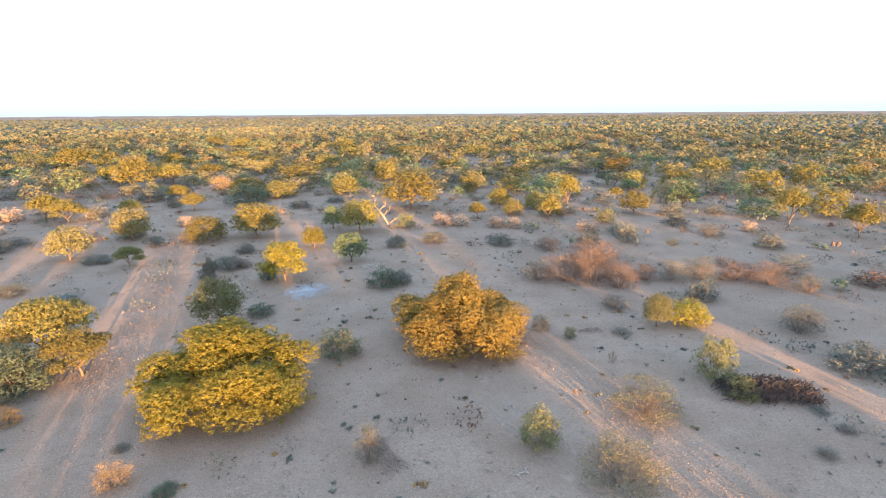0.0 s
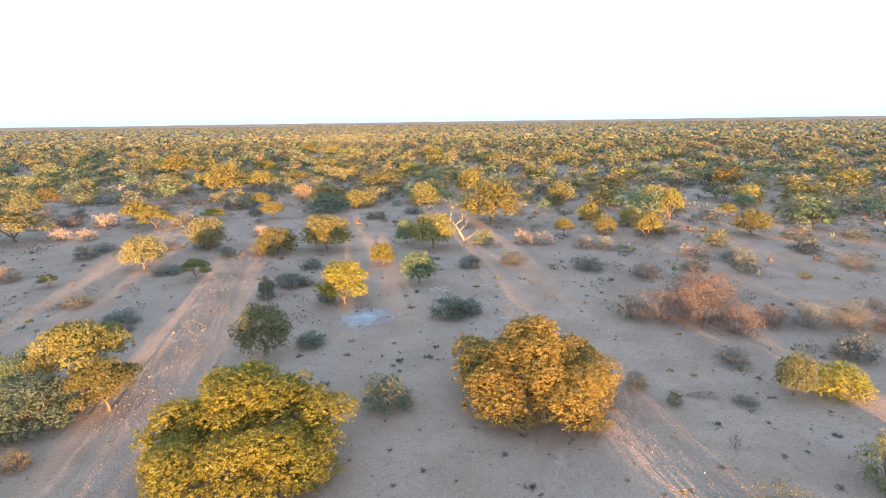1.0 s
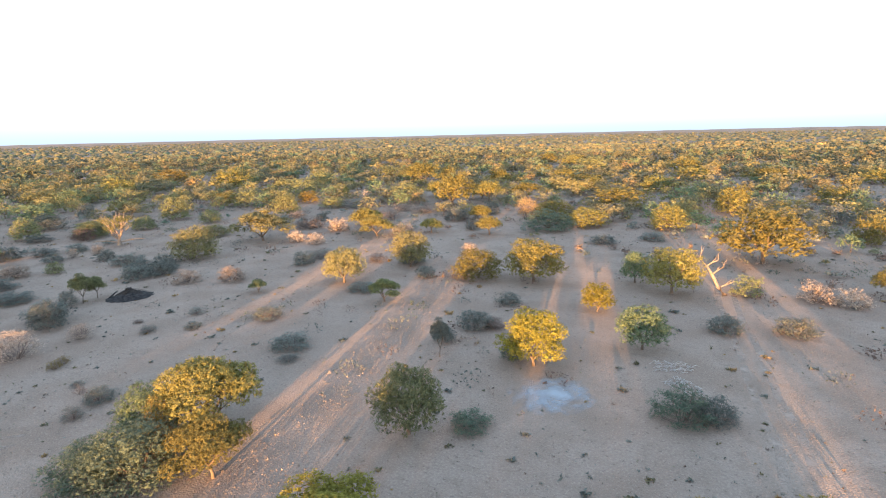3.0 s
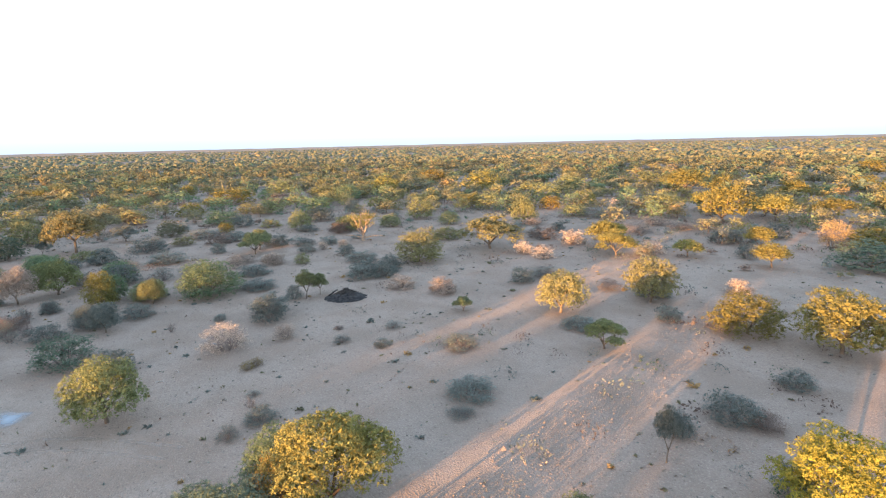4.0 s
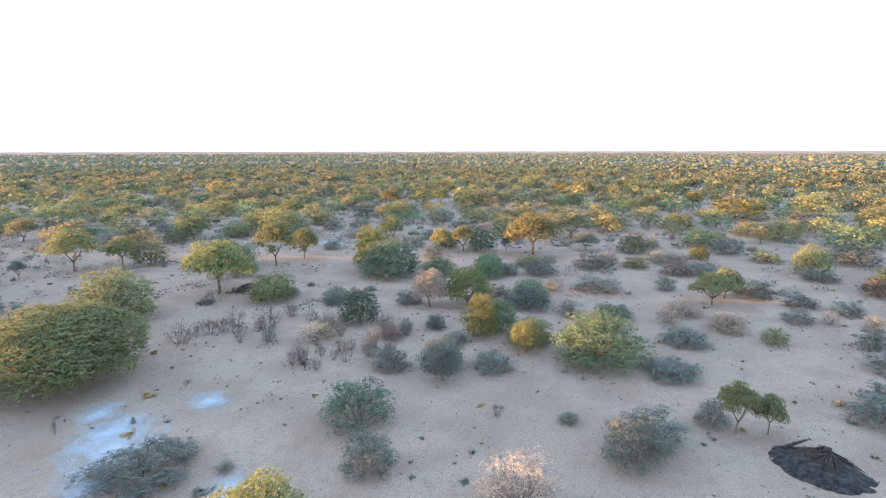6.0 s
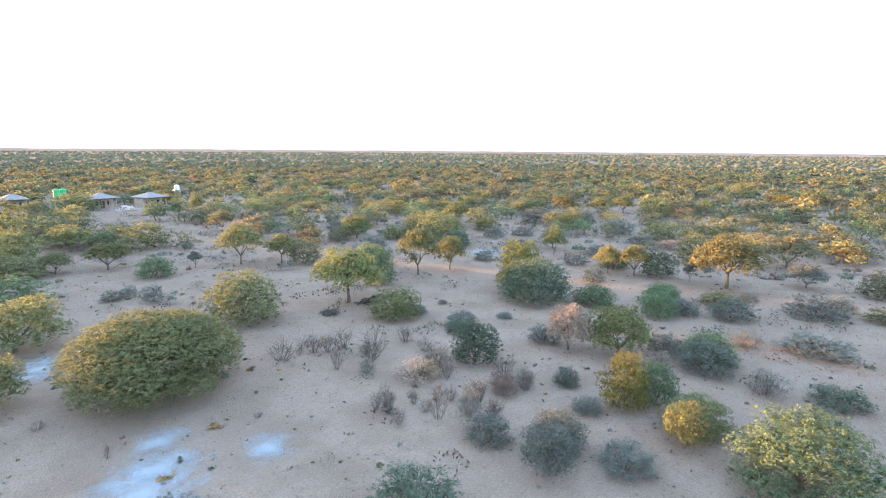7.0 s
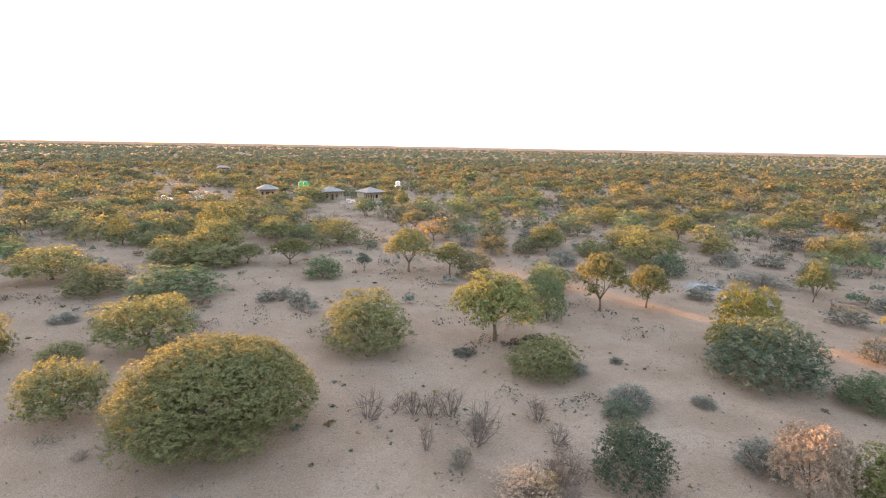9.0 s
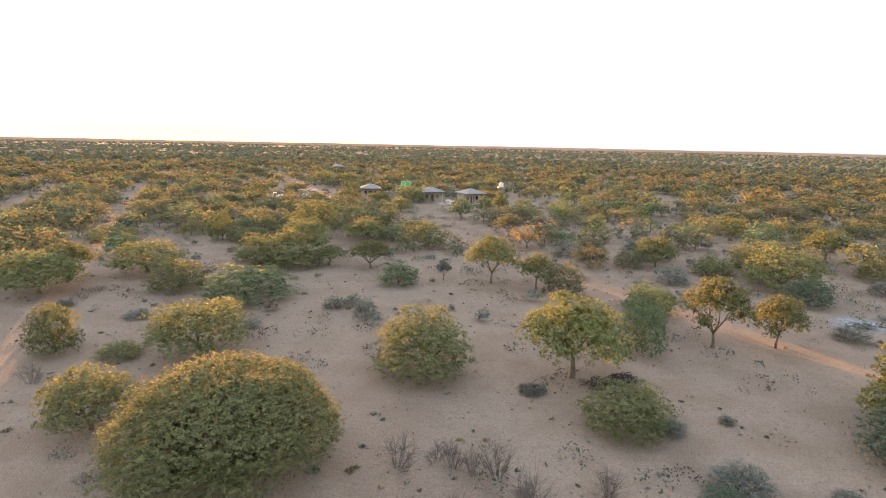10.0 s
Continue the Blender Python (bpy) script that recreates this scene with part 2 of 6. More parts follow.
def dome_lobes(n, flat=0.9):
    out = []
    for i in range(n):
        a, u = i * 2.4 + rng.uniform(-0.3, 0.3), (i + 0.5) / n
        up = u ** 0.7
        r = 0.38 * math.sqrt(max(0.0, 1 - up * up * 0.9)) * rng.uniform(0.8, 1.12)
        q = rng.uniform(0.13, 0.205)
        out.append(((r * math.cos(a), r * math.sin(a), 0.16 + 0.64 * up * rng.uniform(0.82, 1.1)), (q, q, q * 1.15 * flat)))
    for k in range(7):
        a = 2 * math.pi * (k + rng.uniform(-0.2, 0.2)) / 7
        out.append(((0.33 * math.cos(a), 0.33 * math.sin(a), 0.17), (0.16, 0.16, 0.17)))
    out.append(((0, 0, 0.4), (0.27, 0.27, 0.36)))
    return out


def clump_lobes():
    """Several billowing clumps with gaps between, low over the ground."""
    out = []
    for i in range(11):
        a, r = i * 2.4 + rng.uniform(-0.3, 0.3), (0.07, 0.31)[i > 2] * rng.uniform(0.85, 1.1)
        top = (0.76, 0.5)[i > 2] * rng.uniform(0.8, 1.15)
        for j in range(7):
            f, g = rng.uniform(0, 2 * math.pi), rng.uniform(0.02, 0.13)
            q = rng.uniform(0.07, 0.115)
            out.append(((r * math.cos(a) + g * math.cos(f), r * math.sin(a) + g * math.sin(f), max(0.1, top - 1.3 * g + rng.uniform(-0.08, 0.1))), (q, q, q * 1.5)))
    for k in range(18):
        a, r = 2 * math.pi * (k + rng.uniform(-0.3, 0.3)) / 18, rng.uniform(0.3, 0.4)
        out.append(((r * math.cos(a), r * math.sin(a), rng.uniform(0.1, 0.32)), (0.11, 0.11, 0.14)))
    out.append(((0, 0, 0.3), (0.2, 0.2, 0.22)))
    return out


def round_lobes(n):
    """A full round crown, clear of the ground on its trunk."""
    return [((a, b, 0.17 + 0.8 * c), (d, e, 0.8 * h)) for (a, b, c), (d, e, h) in dome_lobes(n)]


def trunk_mesh(name, fork, stems, reach, top, thick):
    """A trunk that forks into bent limbs, in a box one wide and one high."""
    paths = []
    lean = Vector((rng.uniform(-0.03, 0.03), rng.uniform(-0.03, 0.03), fork))
    paths.append([((0, 0, -0.02), thick * 1.35), ((0, 0, fork * 0.4), thick), (lean, thick * 0.85)])
    for i in range(stems):
        a = 2 * math.pi * (i + rng.uniform(-0.25, 0.25)) / stems
        r = reach * rng.uniform(0.6, 1.0)
        tip = Vector((r * math.cos(a), r * math.sin(a), top * rng.uniform(0.85, 1.05)))
        mid = lean.lerp(tip, 0.45) + Vector((0.03 * math.cos(a + 1.2), 0.03 * math.sin(a + 1.2), -0.03))
        paths.append([(lean, thick * 0.65), (mid, thick * 0.42), (tip, thick * 0.15)])
        for j in range(2):
            b = a + (0.7 if j else -0.7) + rng.uniform(-0.2, 0.2)
            t2 = mid + Vector((0.15 * math.cos(b), 0.15 * math.sin(b), 0.2 * top * rng.uniform(0.7, 1.3)))
            paths.append([(mid, thick * 0.32), (mid.lerp(t2, 0.5) + Vector((0, 0, 0.015)), thick * 0.22), (t2, thick * 0.08)])
    v, f = tubes(paths, 5)
    return mesh_from(name, v, f, [BARK], True)


def twig_mesh(name, stems, wild=0.5, thick=0.008, twigs=3):
    """A bare thicket of stems that split twice."""
    paths = []
    for i in range(stems):
        a, r = rng.uniform(0, 2 * math.pi), 0.48 * math.sqrt(rng.uniform(0.02, 1))
        root = Vector((0.25 * r * math.cos(a), 0.25 * r * math.sin(a), -0.02))
        tip = Vector((r * math.cos(a), r * math.sin(a), math.sqrt(max(0.05, 1 - (r / 0.52) ** 2)) * rng.uniform(0.6, 1.0)))
        mid = root.lerp(tip, 0.5) + Vector(rng.normal(size=3)) * 0.03
        paths.append([(root, thick), (mid, thick * 0.7), (tip, thick * 0.25)])
        for j in range(twigs):
            q = root.lerp(tip, rng.uniform(0.35, 0.8))
            e = q + Vector((rng.uniform(-1, 1) * 0.2, rng.uniform(-1, 1) * 0.2, rng.uniform(0.02, 0.22))) * (0.6 + wild)
            e.z = min(e.z, 1.02)
            paths.append([(q, thick * 0.6), (e, thick * 0.2)])
    v, f = tubes(paths, 3)
    return mesh_from(name, v, f, [TWIG])


MESHES = {}


def template(kind, which, far):
    """The meshes of one form of plant, in a box one wide and one high: (part, mesh) pairs. far: with fewer, larger leaves."""
    key = kind, which, far
    if key not in MESHES:
        detail = ((1900, 10, 0.0118), (1150, 10, 0.015), (540, 9, 0.0205), (280, 8, 0.028))[far]
        if kind == "tree":
            lobes = umbrella_lobes(17 + 3 * which, 0.36 + 0.05 * (which % 3))
            MESHES[key] = [("trunk", trunk_mesh("trunk", 0.12 + 0.05 * which, 4 + which % 2, 0.33, 0.7, 0.022)), ("crown", lobed_crown(lobes, *detail))]
        elif kind == "big":
            MESHES[key] = [("trunk", trunk_mesh("trunk", 0.08, 6, 0.26, 0.42, 0.018)), ("crown", lobed_crown(clump_lobes(), 9500, 11, 0.0071))]
        elif kind == "broad":
            MESHES[key] = [("trunk", trunk_mesh("trunk", 0.06, 6, 0.34, 0.6, 0.018)), ("crown", lobed_crown([((0.97 * a, 0.97 * b, 0.1 + 0.9 * c), (d, e, 0.9 * h)) for (a, b, c), (d, e, h) in dome_lobes(44, 0.85) + dome_lobes(30, 0.85)], 11500, 11, 0.0068))]
        elif kind == "dome":
            MESHES[key] = [("trunk", trunk_mesh("trunk", 0.08, 5, 0.3, 0.6, 0.02)), ("crown", lobed_crown(dome_lobes(17 + 2 * which), *detail))]
        elif kind == "round":
            MESHES[key] = [("trunk", trunk_mesh("trunk", 0.1 + 0.03 * which, 5, 0.3, 0.6, 0.024)), ("crown", lobed_crown(round_lobes(17 + 2 * which), *detail))]
        elif kind == "shrub":
            MESHES[key] = [("stem", twig_mesh("stem", 14, 0.3, 0.009)),
                           ("foliage", lobed_crown(dome_lobes(12, 0.8), *((850, 8, 0.015), (480, 8, 0.0205), (260, 7, 0.027), (150, 6, 0.036))[far], 0.7, 0.45))]
        elif kind == "twig":
            MESHES[key] = [("stem", twig_mesh("stem", 60, 0.7, 0.0036)),
                           ("foliage", lobed_crown(dome_lobes(12, 0.8), 900, 6, 0.0145, 0.9, 0.75, True))]
        elif kind == "bare":
            MESHES[key] = [("stem", twig_mesh("stem", 15, 0.9, 0.0095, 7))]
    return MESHES[key]


NAMES = {"tree": "acacia_tree", "big": "spreading_acacia_tree", "broad": "domed_acacia_tree", "round": "round_crowned_acacia_tree", "dome": "bushy_acacia_tree", "shrub": "shrub", "twig": "twiggy_shrub", "bare": "leafless_shrub"}
LOOKS = {"lime": "yellow-green", "amber": "amber-gold", "gold": "golden-yellow", "orange": "rusty orange", "khaki": "khaki", "drab": "drab olive", "rust": "faded rust-brown", "olive": "olive", "green": "green", "dark": "dark green", "grey": "grey-green",
         "pale": "straw-coloured", "pink": "dry pinkish", "brown": "brown half-leafless"}
FORMS = {"tree": "acacia tree with a forked trunk on dry sand", "big": "broad spreading acacia tree with foliage low over the sand",
         "broad": "wide dense dome-shaped acacia tree down to the sand",
         "round": "round-crowned acacia tree on a short trunk", "dome": "round bushy acacia tree standing on bare sand", "shrub": "leafy low shrub on dry sandy ground",
         "twig": "twiggy thorn shrub on dry sandy ground", "bare": "leafless thorn shrub with upright stems on sand"}
CAT = {"tree": "tree", "round": "tree", "big": "tree", "broad": "tree", "dome": "tree", "shrub": "shrub", "twig": "shrub", "bare": "shrub"}
made = 0


def plant(kind, colour, x, y, wide, high, deep=None):
    """One tree or shrub: an empty at its foot with trunk and crown under it."""
    global made
    made += 1
    root = new(NAMES[kind])
    root.empty_display_size = 0.2
    root.matrix_world = pose(x, y, lie(x, y), 0, 0, (made * 77.7) % 360) @ Matrix.Diagonal((wide, deep or wide, high, 1))
    away = from_flight(x, y)
    far = (away > 28) + (away > 48) + (away > 88)
    for name, me in template(kind, made % (4 if kind not in ("big", "broad") else 3), far if kind in ("tree", "dome", "round", "shrub") else 0):
        part(name, me, root, LEAF[colour] if name in ("crown", "foliage") else None)
    return tagged(root, LOOKS[colour] + " " + FORMS[kind], CAT[kind], "acacia trees of the bush" if CAT[kind] == "tree" else "shrubs of the bush")


# ---- litter and small tufts on the sand ----
def litter(name, count, spots, size, tall, tones, label, seed, leaves=3):
    """Small clods and tufts: loose leaves, half upright, where spots(g, n) puts them."""
    g = np.random.default_rng(seed)
    x, y = spots(g, count)
    n = len(x)
    z = np.array([lie(px, py) for px, py in zip(x, y)])
    big = size * g.lognormal(0, 0.45, n)
    c = np.repeat(np.stack([x, y, z], axis=1), leaves, axis=0)
    s = np.repeat(big, leaves)
    c[:, :2] += s[:, None] * 0.7 * g.normal(size=(n * leaves, 2))
    c[:, 2] += s * tall * g.uniform(0.2, 0.7, n * leaves)
    out = g.normal(size=(n * leaves, 3)) * (1, 1, 0.7)
    q = leaf_quads(c, out / np.linalg.norm(out, axis=1)[:, None], 1.0, 0.3, g)
    mid = c[:, None, :]
    q = mid + (q - mid) * (s[:, None, None] * np.array((1, 1, tall)))
    tone = np.repeat(g.integers(0, len(tones), n), leaves)
    return tagged(new(name, quads_mesh(name, q, [LEAF[t] for t in tones], tone)), label, "litter", kind="stuff")


def around(g, n):
    """Patchy spots within the open ground round the flight."""
    r, a = 115 * np.sqrt(g.uniform(0, 1, n)), g.uniform(0, 2 * math.pi, n)
    x, y = CX + 10 + r * np.cos(a), CY + 12 + r * np.sin(a)
    keep = np.array([noise.noise((px / 7, py / 7, 2.2)) + 0.5 * noise.noise((px / 30, py / 30, 5.1)) > g.uniform(-0.6, 0.35) for px, py in zip(x, y)])
    s = x * math.cos(radians(SUN_YAW)) + y * math.sin(radians(SUN_YAW))
    keep &= ~((s > 7.0) & (s < 12.4)) | (g.uniform(0, 1, n) < 0.12)
    return x[keep], y[keep]


def lane(lo, hi, start, end):
    """Spots in a strip along the sun's way."""
    def spots(g, n):
        s, along = lo + (hi - lo) * g.beta(1.6, 1.6, n), end + (start - end) * g.beta(1.2, 1.6, n)
        keep = np.array([noise.noise((p / 2.2, q / 5.0, 8.0)) > g.uniform(-0.7, 0.3) for p, q in zip(s, along)])
        s, along = s[keep], along[keep]
        ax, ay, wx, wy = math.cos(radians(SUN_YAW)), math.sin(radians(SUN_YAW)), -math.sin(radians(SUN_YAW)), math.cos(radians(SUN_YAW))
        return s * ax + along * wx, s * ay + along * wy
    return spots


litter("ground_litter", 60000, around, 0.042, 0.7, ["clod", "brown", "drab", "grey"], "dark clods, dung and dry tufts on sand", 21, 2)
litter("grass_tufts", 26000, around, 0.05, 1.2, ["drab", "grey", "brown", "grey"], "small dark tufts of dead grass on sand", 23, 3)
litter("low_scrub", 5000, around, 0.1, 0.8, ["grey", "drab", "grey", "pale"], "low grey scrub and dry grass tufts", 22, 14)


def sand_clods(name, count, spots, label, seed):
    """Kicked-up sand: small low lumps."""
    g = np.random.default_rng(seed)
    x, y = spots(g, count)
    n = len(x)
    z = np.array([lie(px, py) for px, py in zip(x, y)])
    r = 0.036 * g.lognormal(0, 0.5, n)
    f = g.uniform(0, 2 * math.pi, (n, 1)) + np.arange(4) * math.pi / 2 + g.uniform(-0.4, 0.4, (n, 4))
    rr = r[:, None] * g.uniform(0.7, 1.4, (n, 4))
    v = np.empty((n, 5, 3))
    v[:, :4, 0], v[:, :4, 1], v[:, :4, 2] = x[:, None] + rr * np.cos(f), y[:, None] + rr * np.sin(f), z[:, None] - 0.01
    v[:, 4, 0], v[:, 4, 1], v[:, 4, 2] = x + 0.3 * r * g.normal(size=n), y + 0.3 * r * g.normal(size=n), z + r * g.uniform(0.45, 0.95, n)
    face = (np.array([(0, 1, 4), (1, 2, 4), (2, 3, 4), (3, 0, 4)])[None] + 5 * np.arange(n)[:, None, None]).reshape(-1, 3)
    me = bpy.data.meshes.new(name)
    me.vertices.add(5 * n)
    me.vertices.foreach_set("co", v.astype(np.float32).ravel())
    me.loops.add(12 * n)
    me.loops.foreach_set("vertex_index", face.astype(np.int32).ravel())
    me.polygons.add(4 * n)
    me.polygons.foreach_set("loop_start", np.arange(0, 12 * n, 3, dtype=np.int32))
    me.materials.append(GROUND)
    me.update(calc_edges=True)
    return tagged(new(name, me), label, "sand", kind="stuff")


litter("dry_grass", 22000, lane(7.2, 12.4, -24, -98), 0.02, 1.2, ["straw"], "dry straw and grass stubble along a cleared strip", 31, 1)
litter("grass_stubble", 3000, lane(-22.0, -18.6, -12, -44), 0.02, 1.2, ["straw"], "dry straw and grass stubble along a narrow strip", 32, 1)
sand_clods("rough_sand", 24000, around, "small sand clods scattered over open ground", 27)
sand_clods("churned_sand", 17000, lane(7.0, 12.6, -22, -100), "churned sand and small clods along a cleared strip", 28)
sand_clods("loose_sand", 5000, lane(-22.2, -18.4, -10, -46), "loose sand clods along a narrow strip", 29)


def shrubbery(name, count, label, seed):
    """Knee-high grey shrubs too many to count, between the larger plants."""
    g = np.random.default_rng(seed)
    r, a = 20 + 150 * g.uniform(0, 1, count) ** 0.6, g.uniform(0, 2 * math.pi, count)
    x, y = CX + r * np.cos(a), CY + 5 + r * np.sin(a)
    keep = np.array([noise.noise((px / 22, py / 22, 9.2)) + 0.006 * (from_flight(px, py) - 45) > g.uniform(-0.25, 0.5) for px, py in zip(x, y)])
    x, y = x[keep], y[keep]
    n, leaves = len(x), 44
    wide, high = g.uniform(1.0, 3.0, n), g.uniform(0.45, 1.2, n)
    d = g.normal(size=(n, leaves, 3))
    d /= np.linalg.norm(d, axis=2)[:, :, None]
    d[:, :, 2] = np.abs(d[:, :, 2])
    k = g.uniform(0.35, 1.0, (n, leaves, 1)) ** 0.6
    z = np.array([lie(px, py) for px, py in zip(x, y)])
    c = np.stack([x, y, z], axis=1)[:, None, :] + d * k * np.stack([wide / 2, wide / 2, high], axis=1)[:, None, :]
    q = leaf_quads(c.reshape(-1, 3), d.reshape(-1, 3), 1.0, 1.1, g)
    mid = c.reshape(-1, 3)[:, None, :]
    q = mid + (q - mid) * np.repeat(0.055 * wide, leaves)[:, None, None]
    tone = np.repeat(g.choice(4, n, p=[0.5, 0.3, 0.12, 0.08]), leaves)
    return tagged(new(name, quads_mesh(name, q, [LEAF[t] for t in ("grey", "brown", "dark", "pink")], tone)), label, "shrub", kind="stuff")


shrubbery("low_shrubbery", 6400, "knee-high grey and brown shrubs scattered over sand", 26)

# kind, colour, place, width and height of each plant near the flight
plant("tree", "amber", -29.5, 36.6, 6.70, 5.44)
plant("tree", "amber", -25.8, 34.3, 4.50, 3.50)
# the dark domes here carry their shade in the leaf colour
plant("dome", "dark", -29.0, 31.8, 5.40, 3.50)
plant("dome", "green", -32.8, 34.6, 4.30, 3.60)
plant("dome", "dark", -31.0, 30.4, 4.20, 2.40)
plant("twig", "orange", -29.6, 33.6, 2.40, 3.90)
plant("big", "gold", -14.0, 30.6, 11.32, 5.72)
plant("big", "orange", 1.4, 39.6, 11.70, 5.96)
plant("shrub", "dark", -8.1, 37.5, 3.93, 2.21)
plant("shrub", "dark", -6.4, 53.9, 3.95, 2.25)
plant("shrub", "grey", -4.7, 54.9, 3.08, 1.66)
plant("round", "gold", -17.6, 56.2, 5.36, 4.94)
plant("shrub", "dark", -19.6, 56.4, 2.22, 2.00)
plant("round", "amber", -28.1, 77.9, 7.40, 5.49)
plant("dome", "amber", -34.7, 75.8, 6.26, 3.92)
plant("round", "gold", -17.9, 71.3, 3.55, 3.11)
plant("round", "green", -11.5, 63.9, 4.41, 4.08)
plant("round", "green", -17.7, 83.6, 3.66, 3.92)
plant("round", "amber", -13.1, 81.3, 6.60, 5.28)
plant("tree", "lime", -38.5, 62.4, 3.82, 3.07)
plant("round", "khaki", -48.0, 65.6, 5.60, 4.90)
plant("twig", "brown", -51.8, 76.0, 3.34, 1.41)
plant("twig", "grey", -61.1, 73.5, 5.67, 1.34)
plant("shrub", "grey", -43.5, 64.1, 3.92, 1.06)
plant("shrub", "grey", -40.7, 72.9, 2.81, 1.62)
plant("shrub", "grey", -47.0, 77.9, 4.28, 1.80)
plant("tree", "amber", -71.4, 93.6, 6.11, 4.84)
plant("tree", "amber", -65.5, 90.8, 6.93, 4.20)
plant("shrub", "pink", -76.3, 91.7, 5.49, 2.66)
plant("shrub", "pink", -63.7, 96.3, 4.71, 2.10)
plant("shrub", "pink", -43.0, 86.8, 3.32, 1.84)
plant("round", "amber", -77.1, 132.5, 10.67, 8.75)
plant("dome", "olive", -91.6, 131.0, 9.14, 5.52)
plant("tree", "amber", -119.5, 174.7, 14.88, 7.80)
plant("tree", "amber", -90.0, 144.3, 9.26, 5.29)
plant("tree", "amber", -77.6, 147.2, 9.45, 4.92)
plant("tree", "amber", -89.5, 178.0, 9.47, 5.92)
plant("tree", "amber", -66.2, 151.7, 8.92, 4.43)
plant("twig", "pale", -50.9, 121.8, 5.20, 5.40)
plant("dome", "amber", -46.1, 124.9, 10.07, 3.76)
plant("dome", "dark", -41.3, 111.3, 9.62, 3.74)
plant("dome", "amber", -36.7, 118.1, 8.27, 3.74)
plant("tree", "amber", -48.4, 101.8, 4.97, 3.71)
plant("dome", "amber", -39.0, 143.9, 13.86, 5.62)
plant("dome", "amber", -40.1, 181.6, 9.65, 5.27)
plant("dome", "amber", -22.8, 122.1, 7.23, 4.87)
plant("round", "amber", -6.1, 101.3, 11.54, 8.01)
plant("dome", "amber", -15.8, 146.2, 7.04, 6.10)
plant("shrub", "olive", -6.2, 84.5, 3.70, 2.46)
plant("shrub", "grey", -22.5, 110.4, 4.77, 1.45)
plant("shrub", "grey", -28.5, 103.8, 4.50, 1.70)
plant("shrub", "grey", -53.5, 104.3, 3.39, 2.38)
plant("dome", "amber", -90.6, 217.7, 9.22, 5.34)
plant("dome", "amber", -72.6, 193.6, 10.28, 5.66)
plant("dome", "amber", -56.5, 178.3, 7.59, 4.71)
plant("dome", "amber", -104.2, 280.3, 14.77, 6.82)
plant("dome", "amber", -129.3, 305.2, 12.85, 6.59)
plant("shrub", "grey", -45.1, 52.2, 3.53, 1.25)
plant("shrub", "grey", -25.8, 60.9, 3.74, 1.79)
plant("twig", "brown", -24.2, 61.6, 2.40, 1.27)
plant("shrub", "grey", -26.3, 56.5, 2.22, 1.69)
plant("twig", "pale", -16.6, 22.7, 2.13, 1.34)
plant("twig", "grey", -18.0, 25.7, 1.26, 0.28)
plant("shrub", "dark", -13.7, 22.1, 1.39, 0.53)
plant("twig", "grey", -4.0, 24.3, 1.80, 2.46)
plant("shrub", "pale", -26.3, 28.2, 1.70, 1.16)
plant("dome", "amber", 5.8, 121.8, 5.25, 4.73)
plant("dome", "amber", 19.8, 151.6, 13.77, 3.39)
plant("dome", "amber", 16.3, 124.1, 8.01, 3.43)
plant("tree", "amber", 11.0, 101.9, 4.42, 3.82)
plant("dome", "amber", 12.9, 95.1, 4.14, 3.16)
plant("dome", "amber", 17.7, 100.7, 4.37, 3.36)
plant("tree", "amber", 18.2, 89.3, 4.38, 4.34)
plant("tree", "amber", 24.7, 103.3, 4.48, 6.08)
plant("shrub", "pink", 8.4, 83.9, 3.21, 2.02)
plant("shrub", "pink", 2.9, 85.5, 3.74, 1.92)
plant("shrub", "pink", 11.3, 84.9, 2.79, 1.62)
plant("shrub", "grey", 8.1, 72.5, 4.40, 1.55)
plant("tree", "amber", 6.1, 91.2, 3.48, 3.15)
plant("shrub", "pink", 22.8, 80.9, 4.44, 2.01)
plant("shrub", "grey", 20.8, 73.4, 3.64, 1.85)
plant("shrub", "olive", 27.2, 86.9, 3.80, 2.74)
plant("shrub", "grey", 26.2, 73.2, 3.63, 3.08)
plant("dome", "orange", 51.2, 156.1, 9.17, 5.62)
plant("tree", "dark", 42.2, 134.7, 7.22, 3.81)
plant("dome", "amber", 45.8, 126.4, 6.12, 4.61)
plant("tree", "amber", 36.8, 112.0, 3.63, 2.86)
plant("round", "amber", 34.9, 95.0, 5.68, 4.55)
plant("round", "green", 46.5, 101.1, 6.80, 5.03)
plant("dome", "amber", 58.2, 131.4, 8.47, 4.26)
plant("shrub", "grey", 38.0, 84.4, 4.15, 2.63)
plant("twig", "grey", 39.7, 76.5, 4.63, 2.31)
plant("shrub", "pink", 47.3, 79.5, 3.05, 1.86)
plant("shrub", "grey", 44.4, 69.6, 4.23, 2.11)
plant("twig", "olive", 31.9, 71.2, 1.97, 1.08)
plant("dome", "amber", 69.4, 113.4, 9.18, 6.35)
plant("dome", "green", 55.8, 91.9, 8.01, 3.58)
plant("tree", "amber", 55.2, 82.4, 5.42, 6.00)
plant("dome", "amber", 89.2, 129.3, 7.64, 6.06)
plant("dome", "amber", 67.7, 91.0, 6.94, 5.64)
plant("tree", "amber", 60.3, 74.4, 5.33, 5.47)
plant("dome", "amber", 104.1, 133.4, 7.16, 4.89)
plant("twig", "brown", 14.3, 69.2, 4.21, 2.02)
plant("twig", "brown", 13.5, 55.7, 6.26, 3.45)
plant("twig", "grey", 10.4, 55.9, 3.77, 2.52)
plant("twig", "brown", 16.6, 55.4, 5.60, 4.48)
plant("twig", "brown", 18.6, 53.0, 4.18, 3.25)
plant("twig", "brown", 22.2, 55.6, 3.75, 2.21)
